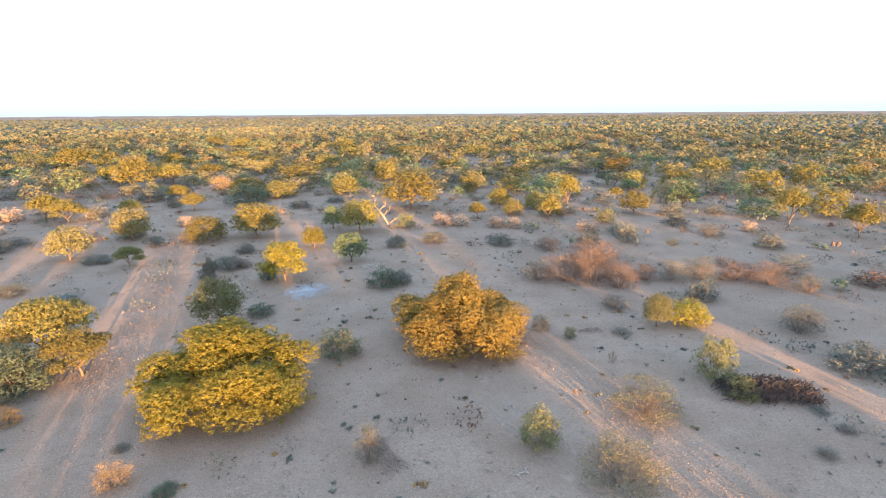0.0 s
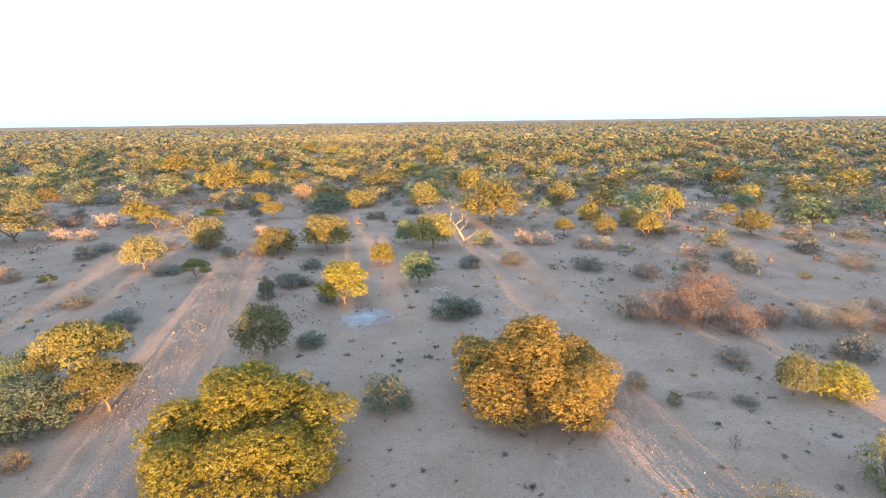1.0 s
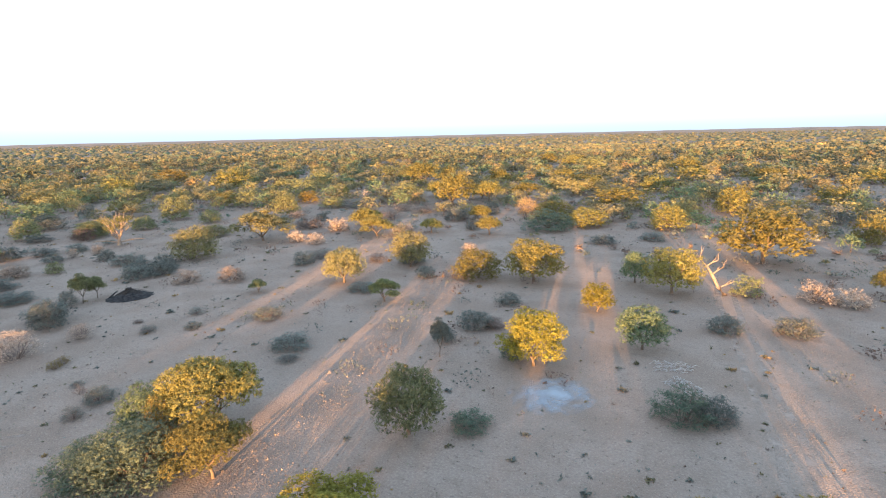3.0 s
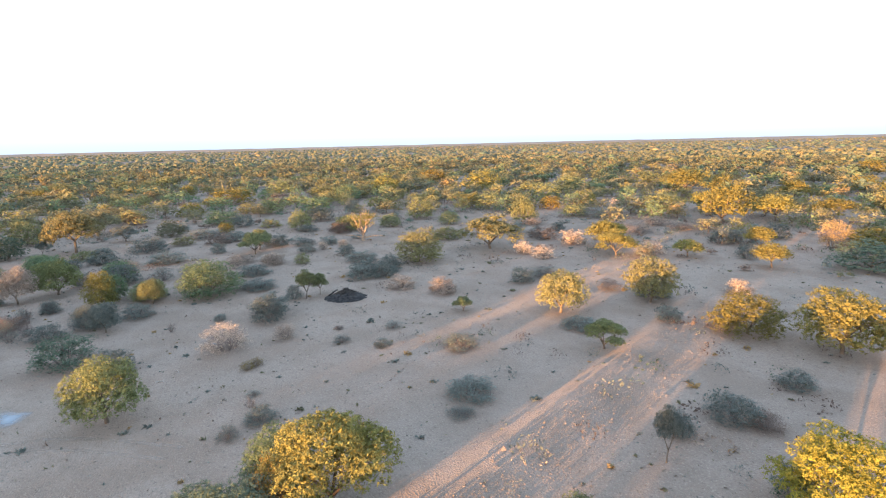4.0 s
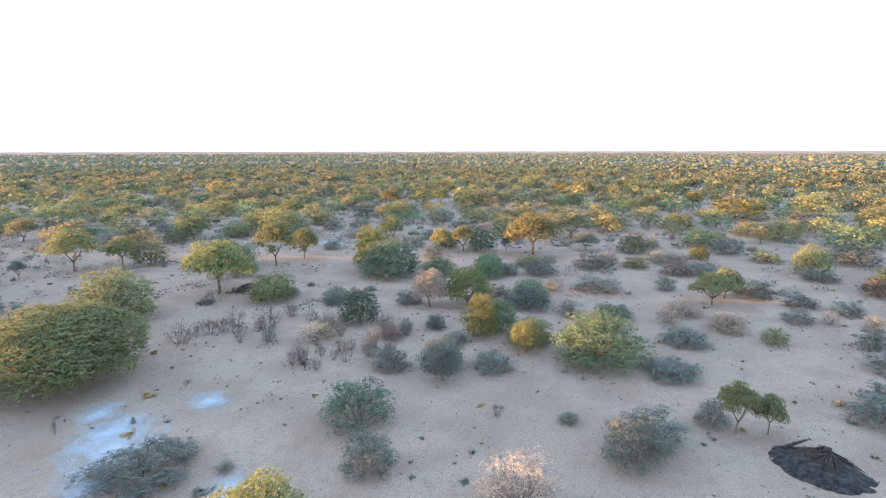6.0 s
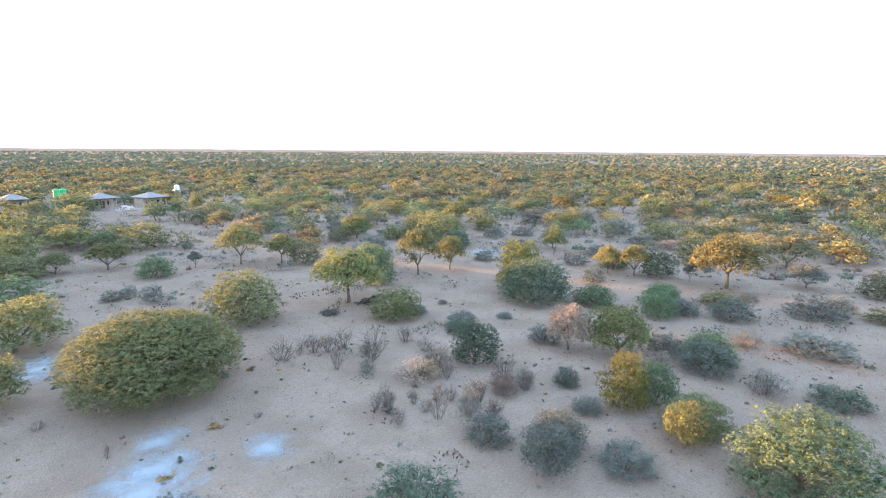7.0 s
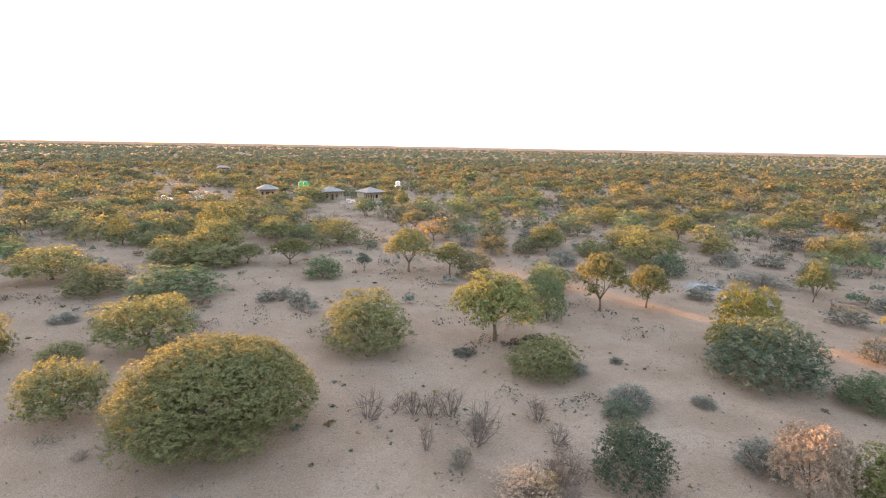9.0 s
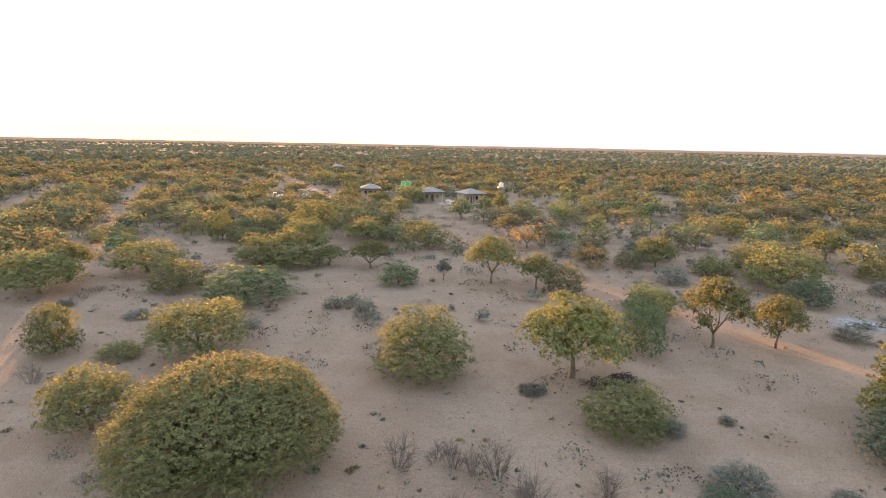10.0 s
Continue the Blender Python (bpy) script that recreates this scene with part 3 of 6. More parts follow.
plant("twig", "grey", 25.3, 55.5, 3.74, 2.54)
plant("twig", "grey", 28.4, 56.0, 4.40, 2.69)
plant("twig", "pink", 33.5, 61.2, 2.05, 1.53)
plant("twig", "brown", 32.3, 55.6, 5.00, 2.41)
plant("twig", "brown", 35.0, 53.8, 5.45, 2.58)
plant("twig", "grey", 39.6, 57.3, 4.49, 2.60)
plant("shrub", "grey", 25.5, 49.3, 3.63, 2.22)
plant("twig", "grey", 37.4, 51.2, 2.89, 2.17)
plant("shrub", "brown", 45.4, 53.1, 4.49, 1.79)
plant("round", "olive", 18.4, 42.5, 2.69, 3.27)
plant("dome", "gold", 21.3, 43.0, 3.71, 2.24)
plant("twig", "grey", 16.1, 47.0, 2.95, 1.44)
plant("shrub", "grey", 8.4, 42.1, 1.84, 1.46)
plant("shrub", "dark", 10.4, 40.2, 1.16, 1.12)
plant("twig", "grey", 14.9, 40.9, 1.89, 0.66)
plant("bare", "grey", 12.5, 35.8, 0.75, 1.42)
plant("twig", "drab", 12.4, 29.0, 4.90, 2.30)
plant("twig", "drab", 8.9, 22.8, 4.90, 2.30)
plant("shrub", "olive", 5.3, 25.8, 2.68, 2.53)
plant("shrub", "olive", 18.8, 33.2, 2.95, 3.57)
plant("shrub", "olive", 19.3, 30.7, 2.38, 1.64)
plant("shrub", "grey", 29.9, 34.4, 4.86, 1.97)
plant("twig", "grey", 29.9, 41.0, 4.02, 2.82)
plant("twig", "grey", 23.2, 26.8, 1.30, 0.58)
plant("twig", "grey", 20.5, 24.6, 1.36, 0.58)
plant("twig", "grey", 23.1, 28.9, 1.39, 0.27)
plant("round", "olive", -19.7, 43.4, 4.56, 4.59)
plant("round", "khaki", -45.8, 76.1, 5.80, 5.30)
plant("dome", "green", -75.1, 33.9, 8.00, 4.35)
plant("twig", "pink", -55.0, 34.0, 4.71, 2.63)
plant("twig", "pink", -55.1, 39.0, 2.39, 1.71)
plant("twig", "orange", -49.4, 35.0, 1.29, 0.86)
plant("bare", "grey", -62.8, 29.7, 1.16, 1.13)
plant("shrub", "grey", -36.9, 48.4, 3.89, 1.26)
plant("twig", "grey", -34.8, 46.4, 2.13, 0.55)
plant("shrub", "grey", -40.6, 34.7, 2.34, 1.07)
plant("twig", "grey", -39.3, 32.6, 1.64, 0.91)
plant("bare", "grey", -42.8, 34.3, 1.01, 0.92)
plant("dome", "khaki", -78.2, 63.4, 7.20, 5.18)
plant("tree", "khaki", -80.4, 77.4, 10.60, 6.10)
plant("dome", "olive", -113.7, 62.9, 6.93, 2.87)
plant("shrub", "pink", -65.6, 55.1, 4.00, 1.71)
plant("shrub", "pink", -61.1, 58.6, 3.94, 2.04)
plant("tree", "green", -53.7, 57.2, 2.27, 1.89)
plant("shrub", "pink", -74.1, 79.7, 3.38, 2.05)
plant("shrub", "pink", -70.0, 80.4, 3.76, 1.85)
plant("shrub", "grey", -60.1, 69.4, 3.53, 2.02)
plant("shrub", "grey", -73.0, 52.3, 3.82, 2.18)
plant("shrub", "grey", -72.4, 55.3, 3.91, 2.15)
plant("tree", "olive", -67.3, 43.9, 2.60, 3.50)
plant("tree", "olive", -68.1, 45.7, 2.10, 3.00)
plant("shrub", "grey", -61.1, 38.5, 4.03, 2.88)
plant("tree", "olive", -102.0, 43.8, 5.12, 3.71)
plant("tree", "grey", -24.7, 53.6, 1.67, 3.40)
plant("shrub", "grey", -26.4, 68.7, 2.85, 1.27)
plant("shrub", "dark", -16.9, 46.0, 2.85, 1.12)
plant("tree", "amber", -55.7, 110.7, 5.20, 4.12)
plant("round", "lime", -45.4, 25.8, 5.25, 4.82)
plant("round", "olive", -74.9, 27.9, 3.21, 2.99)
plant("shrub", "grey", -69.8, 26.5, 3.67, 1.60)
plant("round", "grey", -66.0, 24.0, 3.16, 3.26)
plant("shrub", "dark", -58.0, 21.8, 5.34, 2.87)
plant("shrub", "grey", -53.8, 25.5, 3.58, 2.48)
plant("shrub", "grey", -48.0, 14.6, 6.25, 1.34)
plant("twig", "grey", -50.2, 18.4, 1.28, 0.59)
plant("dome", "dark", -42.2, 15.2, 3.71, 1.53)
plant("twig", "pink", -68.8, 9.2, 3.99, 1.94)
plant("shrub", "dark", -78.9, 3.4, 2.73, 1.45)
plant("shrub", "grey", -83.4, 10.8, 3.61, 1.59)
plant("dome", "green", -106.9, 11.6, 3.87, 1.99)
plant("tree", "khaki", -117.7, 15.2, 9.91, 7.99)
plant("tree", "khaki", -114.2, -0.4, 4.40, 4.50)
plant("tree", "khaki", -115.4, 3.2, 5.20, 4.90)
plant("dome", "dark", -117.6, 5.6, 5.40, 4.10)
plant("twig", "pink", -88.8, 38.5, 3.01, 2.12)
plant("shrub", "pink", -92.4, 44.3, 3.53, 0.98)
plant("tree", "olive", -98.1, 42.5, 5.08, 3.95)
plant("shrub", "grey", -89.6, 55.6, 2.98, 1.73)
plant("twig", "pink", -95.6, 53.3, 2.02, 1.61)
plant("shrub", "grey", -63.7, 39.4, 4.16, 2.42)
plant("shrub", "grey", -67.9, 42.5, 2.39, 1.93)
plant("shrub", "grey", -74.6, 57.4, 2.93, 0.93)
plant("twig", "brown", -55.0, 44.1, 1.18, 0.36)
plant("twig", "grey", -51.5, 43.4, 1.97, 0.74)
plant("twig", "grey", -52.6, 48.9, 2.00, 0.78)
plant("shrub", "grey", -48.8, 46.3, 1.80, 0.72)
plant("shrub", "grey", -64.0, 34.2, 1.49, 0.78)
plant("twig", "orange", -49.9, 35.8, 1.22, 0.81)
plant("twig", "grey", -44.5, 34.8, 1.17, 0.43)
plant("broad", "olive", -52.9, -1.9, 11.9, 6.3)
plant("tree", "olive", -97.8, -17.5, 5.00, 5.60)
plant("dome", "olive", -77.1, -4.4, 6.08, 3.39)
plant("dome", "dark", -93.6, 1.6, 9.20, 5.40)
# added amber crown that stands for the sunlit top of the dark clump
plant("dome", "amber", -97.0, -3.4, 6.60, 6.80)
plant("round", "pink", -83.1, 13.7, 4.22, 4.70)
plant("round", "lime", -85.5, 17.3, 5.90, 4.86)
plant("dome", "amber", -76.7, 22.7, 3.61, 4.28)
plant("dome", "green", -79.1, 23.9, 3.13, 3.40)
plant("dome", "dark", -74.8, 9.8, 4.40, 3.80)
plant("dome", "olive", -77.4, 27.4, 4.62, 2.23)
plant("dome", "grey", -68.8, 22.6, 3.86, 2.43)
plant("dome", "olive", -64.6, -14.2, 8.66, 5.37)
plant("tree", "lime", -76.4, -12.4, 8.90, 7.30)
plant("dome", "green", -88.2, -24.7, 4.51, 4.23)
plant("shrub", "grey", -55.7, -31.5, 2.72, 1.36)
plant("shrub", "grey", -57.7, -32.4, 2.45, 1.45)
plant("shrub", "grey", -59.2, -27.9, 2.81, 2.56)
plant("dome", "green", -63.0, -41.2, 5.33, 3.12)
plant("tree", "grey", -69.2, -43.6, 2.43, 2.78)
plant("tree", "olive", -75.4, -41.6, 7.27, 6.16)
plant("tree", "olive", -80.6, -38.3, 5.34, 5.14)
plant("dome", "drab", -83.5, -35.9, 5.50, 4.28)
plant("tree", "olive", -59.1, -50.6, 6.91, 4.36)
plant("tree", "olive", -52.9, -52.7, 5.06, 2.92)
plant("tree", "olive", -57.3, -70.7, 8.41, 4.96)
plant("dome", "green", -62.6, -73.4, 6.48, 2.98)
plant("dome", "olive", -68.2, -66.7, 8.67, 4.94)
plant("round", "olive", -47.5, -76.8, 10.69, 7.20)
plant("dome", "olive", -42.5, -55.4, 8.83, 4.65)
plant("dome", "olive", -47.7, -52.7, 10.56, 3.26)
plant("dome", "green", -45.1, -36.3, 11.81, 3.77)
plant("round", "olive", -45.8, -18.8, 8.77, 5.03)
plant("round", "olive", -43.1, -6.7, 5.86, 4.14)
plant("dome", "olive", -41.5, -86.2, 6.37, 3.51)
plant("dome", "olive", -60.7, -106.0, 8.36, 4.23)
plant("dome", "olive", -54.8, -103.9, 7.77, 3.42)
plant("round", "green", -79.7, -104.8, 6.10, 5.15)
plant("round", "green", -87.9, -114.2, 5.71, 4.83)
plant("tree", "olive", -89.6, -104.4, 3.93, 7.05)
plant("tree", "drab", -85.8, -77.4, 6.53, 4.59)
plant("tree", "grey", -92.5, -78.4, 6.01, 4.78)
plant("tree", "green", -103.8, -78.1, 4.94, 4.90)
plant("tree", "grey", -96.1, -59.3, 3.03, 2.89)
plant("dome", "olive", -116.0, -45.0, 8.37, 5.41)
plant("tree", "olive", -134.1, -53.3, 8.34, 6.25)
plant("tree", "olive", -120.0, -14.2, 3.88, 5.37)
plant("dome", "olive", -147.4, -29.4, 6.35, 4.58)
plant("tree", "khaki", -167.5, -45.0, 7.69, 6.14)
plant("tree", "olive", -177.5, -39.1, 7.74, 6.19)
plant("tree", "olive", -189.3, -38.8, 7.17, 5.71)
plant("dome", "olive", -183.4, -26.7, 8.79, 6.18)
plant("dome", "green", -202.8, -20.2, 7.41, 4.81)
plant("dome", "olive", -118.2, -1.5, 5.23, 2.88)
plant("shrub", "grey", -115.4, -6.9, 4.17, 2.31)
plant("twig", "grey", -120.4, -22.1, 8.16, 2.02)
plant("dome", "green", -97.6, 7.4, 5.18, 2.46)
plant("dome", "green", -104.2, 12.3, 4.21, 2.33)
plant("shrub", "olive", -108.8, 17.3, 4.69, 1.66)
plant("shrub", "grey", -80.6, 2.4, 3.36, 1.81)
plant("bare", "grey", -62.2, -1.2, 2.98, 2.73)
plant("bare", "grey", -65.4, -1.0, 2.32, 2.27)
plant("bare", "grey", -65.0, 3.4, 1.54, 2.47)
plant("bare", "grey", -67.8, 0.0, 2.74, 2.68)
plant("bare", "grey", -68.2, 3.6, 3.44, 3.68)
plant("bare", "grey", -73.3, 2.2, 2.69, 2.08)
plant("bare", "grey", -63.4, 11.2, 1.50, 1.77)
plant("bare", "grey", -63.8, 12.2, 1.53, 1.96)
plant("twig", "brown", -71.3, 8.8, 2.66, 2.25)
plant("twig", "brown", -72.7, 14.8, 2.55, 1.55)
plant("bare", "grey", -73.6, 16.4, 1.84, 2.35)
plant("twig", "grey", -76.7, 17.8, 2.01, 1.69)
plant("bare", "grey", -68.9, 17.2, 1.50, 1.50)
plant("shrub", "grey", -66.3, 19.2, 3.48, 1.71)
plant("bare", "grey", -65.7, 15.1, 1.50, 2.86)
plant("bare", "grey", -69.5, 15.3, 1.57, 2.52)
plant("twig", "pink", -86.2, 20.9, 2.17, 1.23)
plant("shrub", "grey", -87.5, 24.2, 5.23, 2.92)
plant("twig", "grey", -96.1, 24.4, 3.67, 1.87)
plant("twig", "grey", -86.4, 29.0, 3.21, 2.07)
plant("shrub", "grey", -89.4, 19.8, 3.66, 1.80)
plant("bare", "green", -48.2, 5.6, 0.69, 1.28)
plant("bare", "grey", -45.6, -1.1, 1.25, 0.91)
plant("shrub", "olive", -39.3, -18.5, 3.90, 1.46)
plant("bare", "grey", -35.3, -13.6, 1.93, 2.16)
plant("round", "olive", -28.8, -48.6, 10.13, 4.66)
plant("dome", "olive", -36.3, -39.8, 7.64, 3.81)
plant("round", "olive", -21.1, -38.2, 9.92, 5.82)
plant("tree", "olive", -21.3, -43.4, 7.87, 4.97)
plant("round", "olive", -48.1, -60.7, 9.27, 6.35)
plant("dome", "olive", -36.7, -72.6, 8.30, 2.62)
plant("shrub", "grey", -26.5, -33.0, 2.82, 0.74)
plant("shrub", "grey", -36.1, -29.0, 3.03, 0.92)
plant("shrub", "grey", -72.5, -10.2, 2.55, 0.44)
plant("tree", "olive", -103.3, -51.0, 7.08, 5.01)
plant("dome", "olive", -114.2, -37.8, 10.64, 6.02)
plant("dome", "olive", -12.2, -73.5, 9.19, 2.87)
plant("dome", "olive", -1.8, -68.7, 10.55, 3.52)
plant("tree", "grey", -126.4, 22.2, 5.14, 3.40)
plant("dome", "green", -141.2, 41.0, 9.52, 3.08)
plant("dome", "amber", -161.4, 35.1, 7.68, 3.73)
plant("dome", "olive", -122.1, 55.3, 5.53, 4.42)
plant("dome", "olive", -117.4, 65.0, 7.32, 2.77)
plant("shrub", "grey", -100.4, 55.6, 4.07, 1.52)
plant("shrub", "brown", -112.8, 37.9, 5.36, 1.98)
plant("shrub", "grey", -114.5, 41.2, 5.50, 2.04)
plant("shrub", "grey", -102.8, 37.3, 2.91, 2.03)
plant("shrub", "grey", -99.3, 29.3, 6.34, 1.85)
plant("shrub", "grey", -76.4, 54.3, 4.67, 1.95)
plant("shrub", "grey", -77.3, 58.3, 4.01, 1.78)
plant("shrub", "pink", -92.5, 39.6, 4.40, 1.38)
plant("shrub", "pink", -88.9, 43.9, 3.87, 1.91)
plant("shrub", "olive", -86.4, 47.7, 2.55, 1.83)
plant("dome", "green", -89.4, 23.7, 4.72, 2.89)
plant("dome", "olive", -259.7, -31.0, 10.08, 7.26)
plant("dome", "amber", -246.7, -12.2, 8.74, 4.49)
plant("dome", "olive", -256.9, -6.0, 11.55, 5.83)
plant("dome", "olive", -257.5, 13.8, 9.57, 6.11)
plant("dome", "olive", -264.1, 29.3, 12.58, 6.35)
plant("dome", "amber", -226.0, 36.6, 6.52, 4.51)
plant("dome", "amber", -187.8, 47.8, 14.74, 5.20)
plant("dome", "olive", -206.8, 66.7, 10.50, 6.26)
plant("dome", "olive", -178.4, 75.6, 11.14, 5.40)
plant("dome", "green", -173.5, 81.9, 9.17, 5.41)
plant("dome", "amber", -184.6, 98.8, 10.04, 6.95)
plant("dome", "amber", -145.0, 84.7, 7.05, 3.04)
plant("dome", "green", -151.2, 65.5, 10.87, 4.35)
plant("dome", "brown", -176.8, 60.6, 7.14, 3.57)
plant("dome", "grey", -143.7, 73.7, 4.53, 3.81)
plant("shrub", "brown", -110.7, 60.6, 4.55, 2.76)
plant("dome", "olive", -92.9, 75.7, 6.13, 2.23)
plant("dome", "olive", -121.1, 83.4, 7.30, 5.09)
plant("dome", "olive", -109.5, 84.9, 4.88, 2.95)
plant("dome", "olive", -125.5, 105.3, 7.27, 4.94)
plant("dome", "olive", -126.3, 114.5, 6.74, 4.40)
plant("dome", "olive", -101.5, 99.5, 5.99, 5.81)
plant("dome", "orange", -116.5, 118.7, 5.68, 3.49)
plant("dome", "olive", -102.4, 114.5, 6.32, 2.99)
plant("dome", "amber", -116.6, 130.4, 7.33, 4.26)
plant("dome", "olive", -148.9, 152.2, 13.06, 6.28)
plant("twig", "grey", -97.5, 119.5, 13.60, 2.48)
plant("shrub", "pink", -97.3, 98.6, 4.61, 1.88)
plant("shrub", "pink", -103.4, 128.6, 3.32, 3.40)
plant("tree", "amber", -74.7, 99.4, 5.15, 3.42)
plant("shrub", "grey", -62.6, 93.7, 3.18, 2.29)
plant("tree", "amber", -58.9, 98.5, 4.67, 2.85)
plant("dome", "olive", -92.3, 149.7, 7.81, 4.36)
plant("tree", "amber", -72.2, 142.1, 8.61, 5.63)
plant("dome", "amber", -119.4, 191.6, 8.64, 5.99)
plant("dome", "olive", -140.0, 181.0, 12.28, 6.43)
plant("twig", "pink", -82.4, 119.0, 6.53, 2.18)
plant("twig", "pink", -78.2, 108.8, 7.04, 2.21)
plant("twig", "pink", -75.7, 118.2, 6.11, 1.82)
plant("twig", "brown", -73.4, 122.4, 6.07, 2.33)
plant("shrub", "grey", -61.1, 114.5, 6.03, 2.75)
plant("shrub", "grey", -62.5, 111.4, 5.18, 3.25)
plant("dome", "orange", -222.7, 136.1, 15.14, 6.23)
plant("dome", "amber", -175.0, 133.5, 14.33, 7.94)
plant("dome", "olive", -126.0, 125.4, 9.32, 6.04)
plant("dome", "olive", -139.4, 129.3, 9.78, 5.55)
plant("shrub", "pink", 0.0, 85.9, 4.00, 2.18)
plant("dome", "amber", 11.8, 106.8, 4.88, 2.22)
plant("dome", "amber", 19.4, 93.5, 4.93, 4.25)
plant("shrub", "pink", 9.0, 85.8, 3.10, 1.41)
plant("shrub", "pink", 11.6, 83.2, 2.97, 1.73)
plant("shrub", "grey", 26.8, 77.8, 3.87, 2.36)
plant("shrub", "grey", -1.3, 74.2, 3.78, 1.78)
plant("shrub", "grey", -6.5, 71.7, 3.39, 1.79)
plant("dome", "amber", -46.6, 257.1, 13.25, 6.86)
plant("dome", "amber", -15.6, 152.8, 6.82, 5.92)
plant("dome", "amber", -37.5, 222.1, 13.64, 5.51)
plant("dome", "amber", -15.6, 228.9, 13.68, 5.09)
plant("dome", "amber", 1.9, 171.0, 8.24, 4.47)
plant("dome", "amber", 14.7, 230.8, 13.28, 4.94)
plant("dome", "amber", 29.8, 174.6, 8.83, 3.52)
plant("dome", "grey", 39.9, 157.6, 8.45, 3.72)
plant("dome", "olive", -85.6, 256.5, 16.52, 7.06)
plant("dome", "amber", -62.3, 190.0, 12.13, 4.45)
plant("twig", "brown", 18.0, 62.2, 8.08, 3.34)
# one added tree, out of view, whose shadow covers a strip of sand
plant("dome", "olive", -33.4, -19.8, 4.6, 4.5)
plant("dome", "khaki", -57.6, -77.8, 8.47, 4.08)
plant("dome", "drab", -94.5, -54.9, 5.35, 3.92)
plant("dome", "green", -105.9, -56.5, 7.11, 3.47)
plant("dome", "green", -91.1, -28.6, 6.10, 3.31)
plant("tree", "olive", -91.8, -17.9, 6.40, 6.60)
plant("round", "khaki", -124.3, -17.5, 3.92, 4.57)
plant("tree", "drab", -139.1, 16.6, 9.27, 5.71)
plant("dome", "olive", -132.9, 5.4, 8.08, 4.59)
plant("shrub", "grey", -112.0, 26.4, 6.86, 2.39)
plant("shrub", "grey", -121.2, 36.1, 7.18, 2.10)
plant("dome", "green", -84.5, -17.0, 4.37, 4.95)
plant("dome", "grey", -151.2, -42.0, 8.56, 4.01)
plant("dome", "green", -169.3, -57.4, 11.30, 4.20)
plant("shrub", "grey", -83.3, 40.3, 5.08, 1.46)
plant("shrub", "grey", -75.1, 39.7, 5.11, 1.19)
plant("dome", "drab", -127.7, 30.2, 5.95, 3.32)
plant("shrub", "grey", -104.4, 47.1, 5.69, 2.07)
plant("shrub", "grey", -95.0, 50.4, 3.40, 1.51)
plant("dome", "olive", -149.7, -9.5, 8.50, 3.95)
plant("dome", "drab", -157.8, 19.1, 10.54, 4.13)
plant("dome", "grey", -132.5, 62.3, 7.48, 3.43)
plant("dome", "olive", -113.5, 72.6, 5.24, 2.90)
plant("dome", "amber", -132.0, 103.5, 7.48, 4.08)
plant("shrub", "grey", -91.0, 89.8, 4.88, 2.62)
plant("shrub", "grey", -88.2, 98.2, 3.14, 2.23)
plant("dome", "green", -118.5, -113.8, 9.49, 3.84)
plant("dome", "lime", -127.3, -108.4, 9.83, 3.32)
plant("dome", "amber", -135.5, -79.7, 9.48, 4.11)
plant("tree", "grey", -117.6, 10.3, 2.17, 2.60)
plant("dome", "amber", -125.6, 40.5, 3.67, 2.59)
plant("shrub", "grey", -133.5, 44.7, 5.84, 3.15)
plant("shrub", "grey", -117.0, 55.6, 5.36, 1.64)
plant("shrub", "khaki", -128.4, 50.2, 5.39, 2.00)
plant("shrub", "khaki", -114.8, 32.2, 4.28, 1.92)
plant("shrub", "dark", -88.4, 33.1, 4.23, 1.49)
plant("shrub", "pink", -95.5, 56.8, 2.23, 1.57)
plant("shrub", "grey", -101.7, 51.5, 3.85, 1.38)
plant("shrub", "grey", -124.4, -8.4, 4.56, 2.30)
plant("shrub", "grey", -107.1, -10.3, 4.44, 2.24)
plant("shrub", "grey", -134.0, 32.3, 4.14, 2.10)
plant("shrub", "grey", -117.8, 27.5, 3.63, 1.63)
plant("dome", "khaki", -156.6, 48.8, 5.86, 3.29)
plant("dome", "olive", -131.6, -40.8, 6.80, 3.00)
plant("dome", "drab", -192.4, -23.8, 12.96, 4.78)
plant("dome", "olive", -31.4, -73.5, 5.59, 5.37)
plant("dome", "olive", -33.0, -95.0, 6.82, 3.72)
plant("shrub", "grey", -107.3, 1.5, 3.88, 2.36)
plant("shrub", "grey", -150.4, -18.5, 7.38, 3.39)
plant("shrub", "pink", -140.6, -3.1, 5.18, 1.92)
plant("shrub", "grey", -126.4, -34.1, 5.36, 2.43)
plant("shrub", "grey", -132.3, -31.2, 5.38, 2.13)
plant("shrub", "grey", -106.9, -18.9, 4.15, 1.59)
plant("shrub", "grey", -134.6, -24.3, 6.15, 2.28)
plant("shrub", "grey", -142.6, -9.9, 6.55, 2.04)
plant("shrub", "drab", -169.0, -20.4, 7.02, 3.26)
plant("shrub", "grey", -159.4, -32.2, 4.91, 3.51)
plant("dome", "olive", -148.9, -74.0, 7.76, 3.61)
plant("dome", "drab", -197.5, -94.9, 11.99, 5.64)
plant("shrub", "grey", -79.9, -4.0, 2.49, 1.00)
plant("dome", "drab", -98.6, -50.6, 5.25, 2.79)
plant("dome", "drab", -165.2, -105.6, 13.72, 4.14)
plant("dome", "olive", -109.2, -45.4, 6.67, 2.99)
plant("dome", "dark", -111.8, -30.2, 5.42, 3.45)
plant("shrub", "grey", -100.5, -40.7, 5.42, 2.40)
plant("shrub", "grey", -90.9, -58.7, 4.76, 3.10)
plant("dome", "drab", -136.8, -95.9, 8.35, 3.60)
plant("dome", "drab", -166.0, -96.6, 8.59, 3.74)
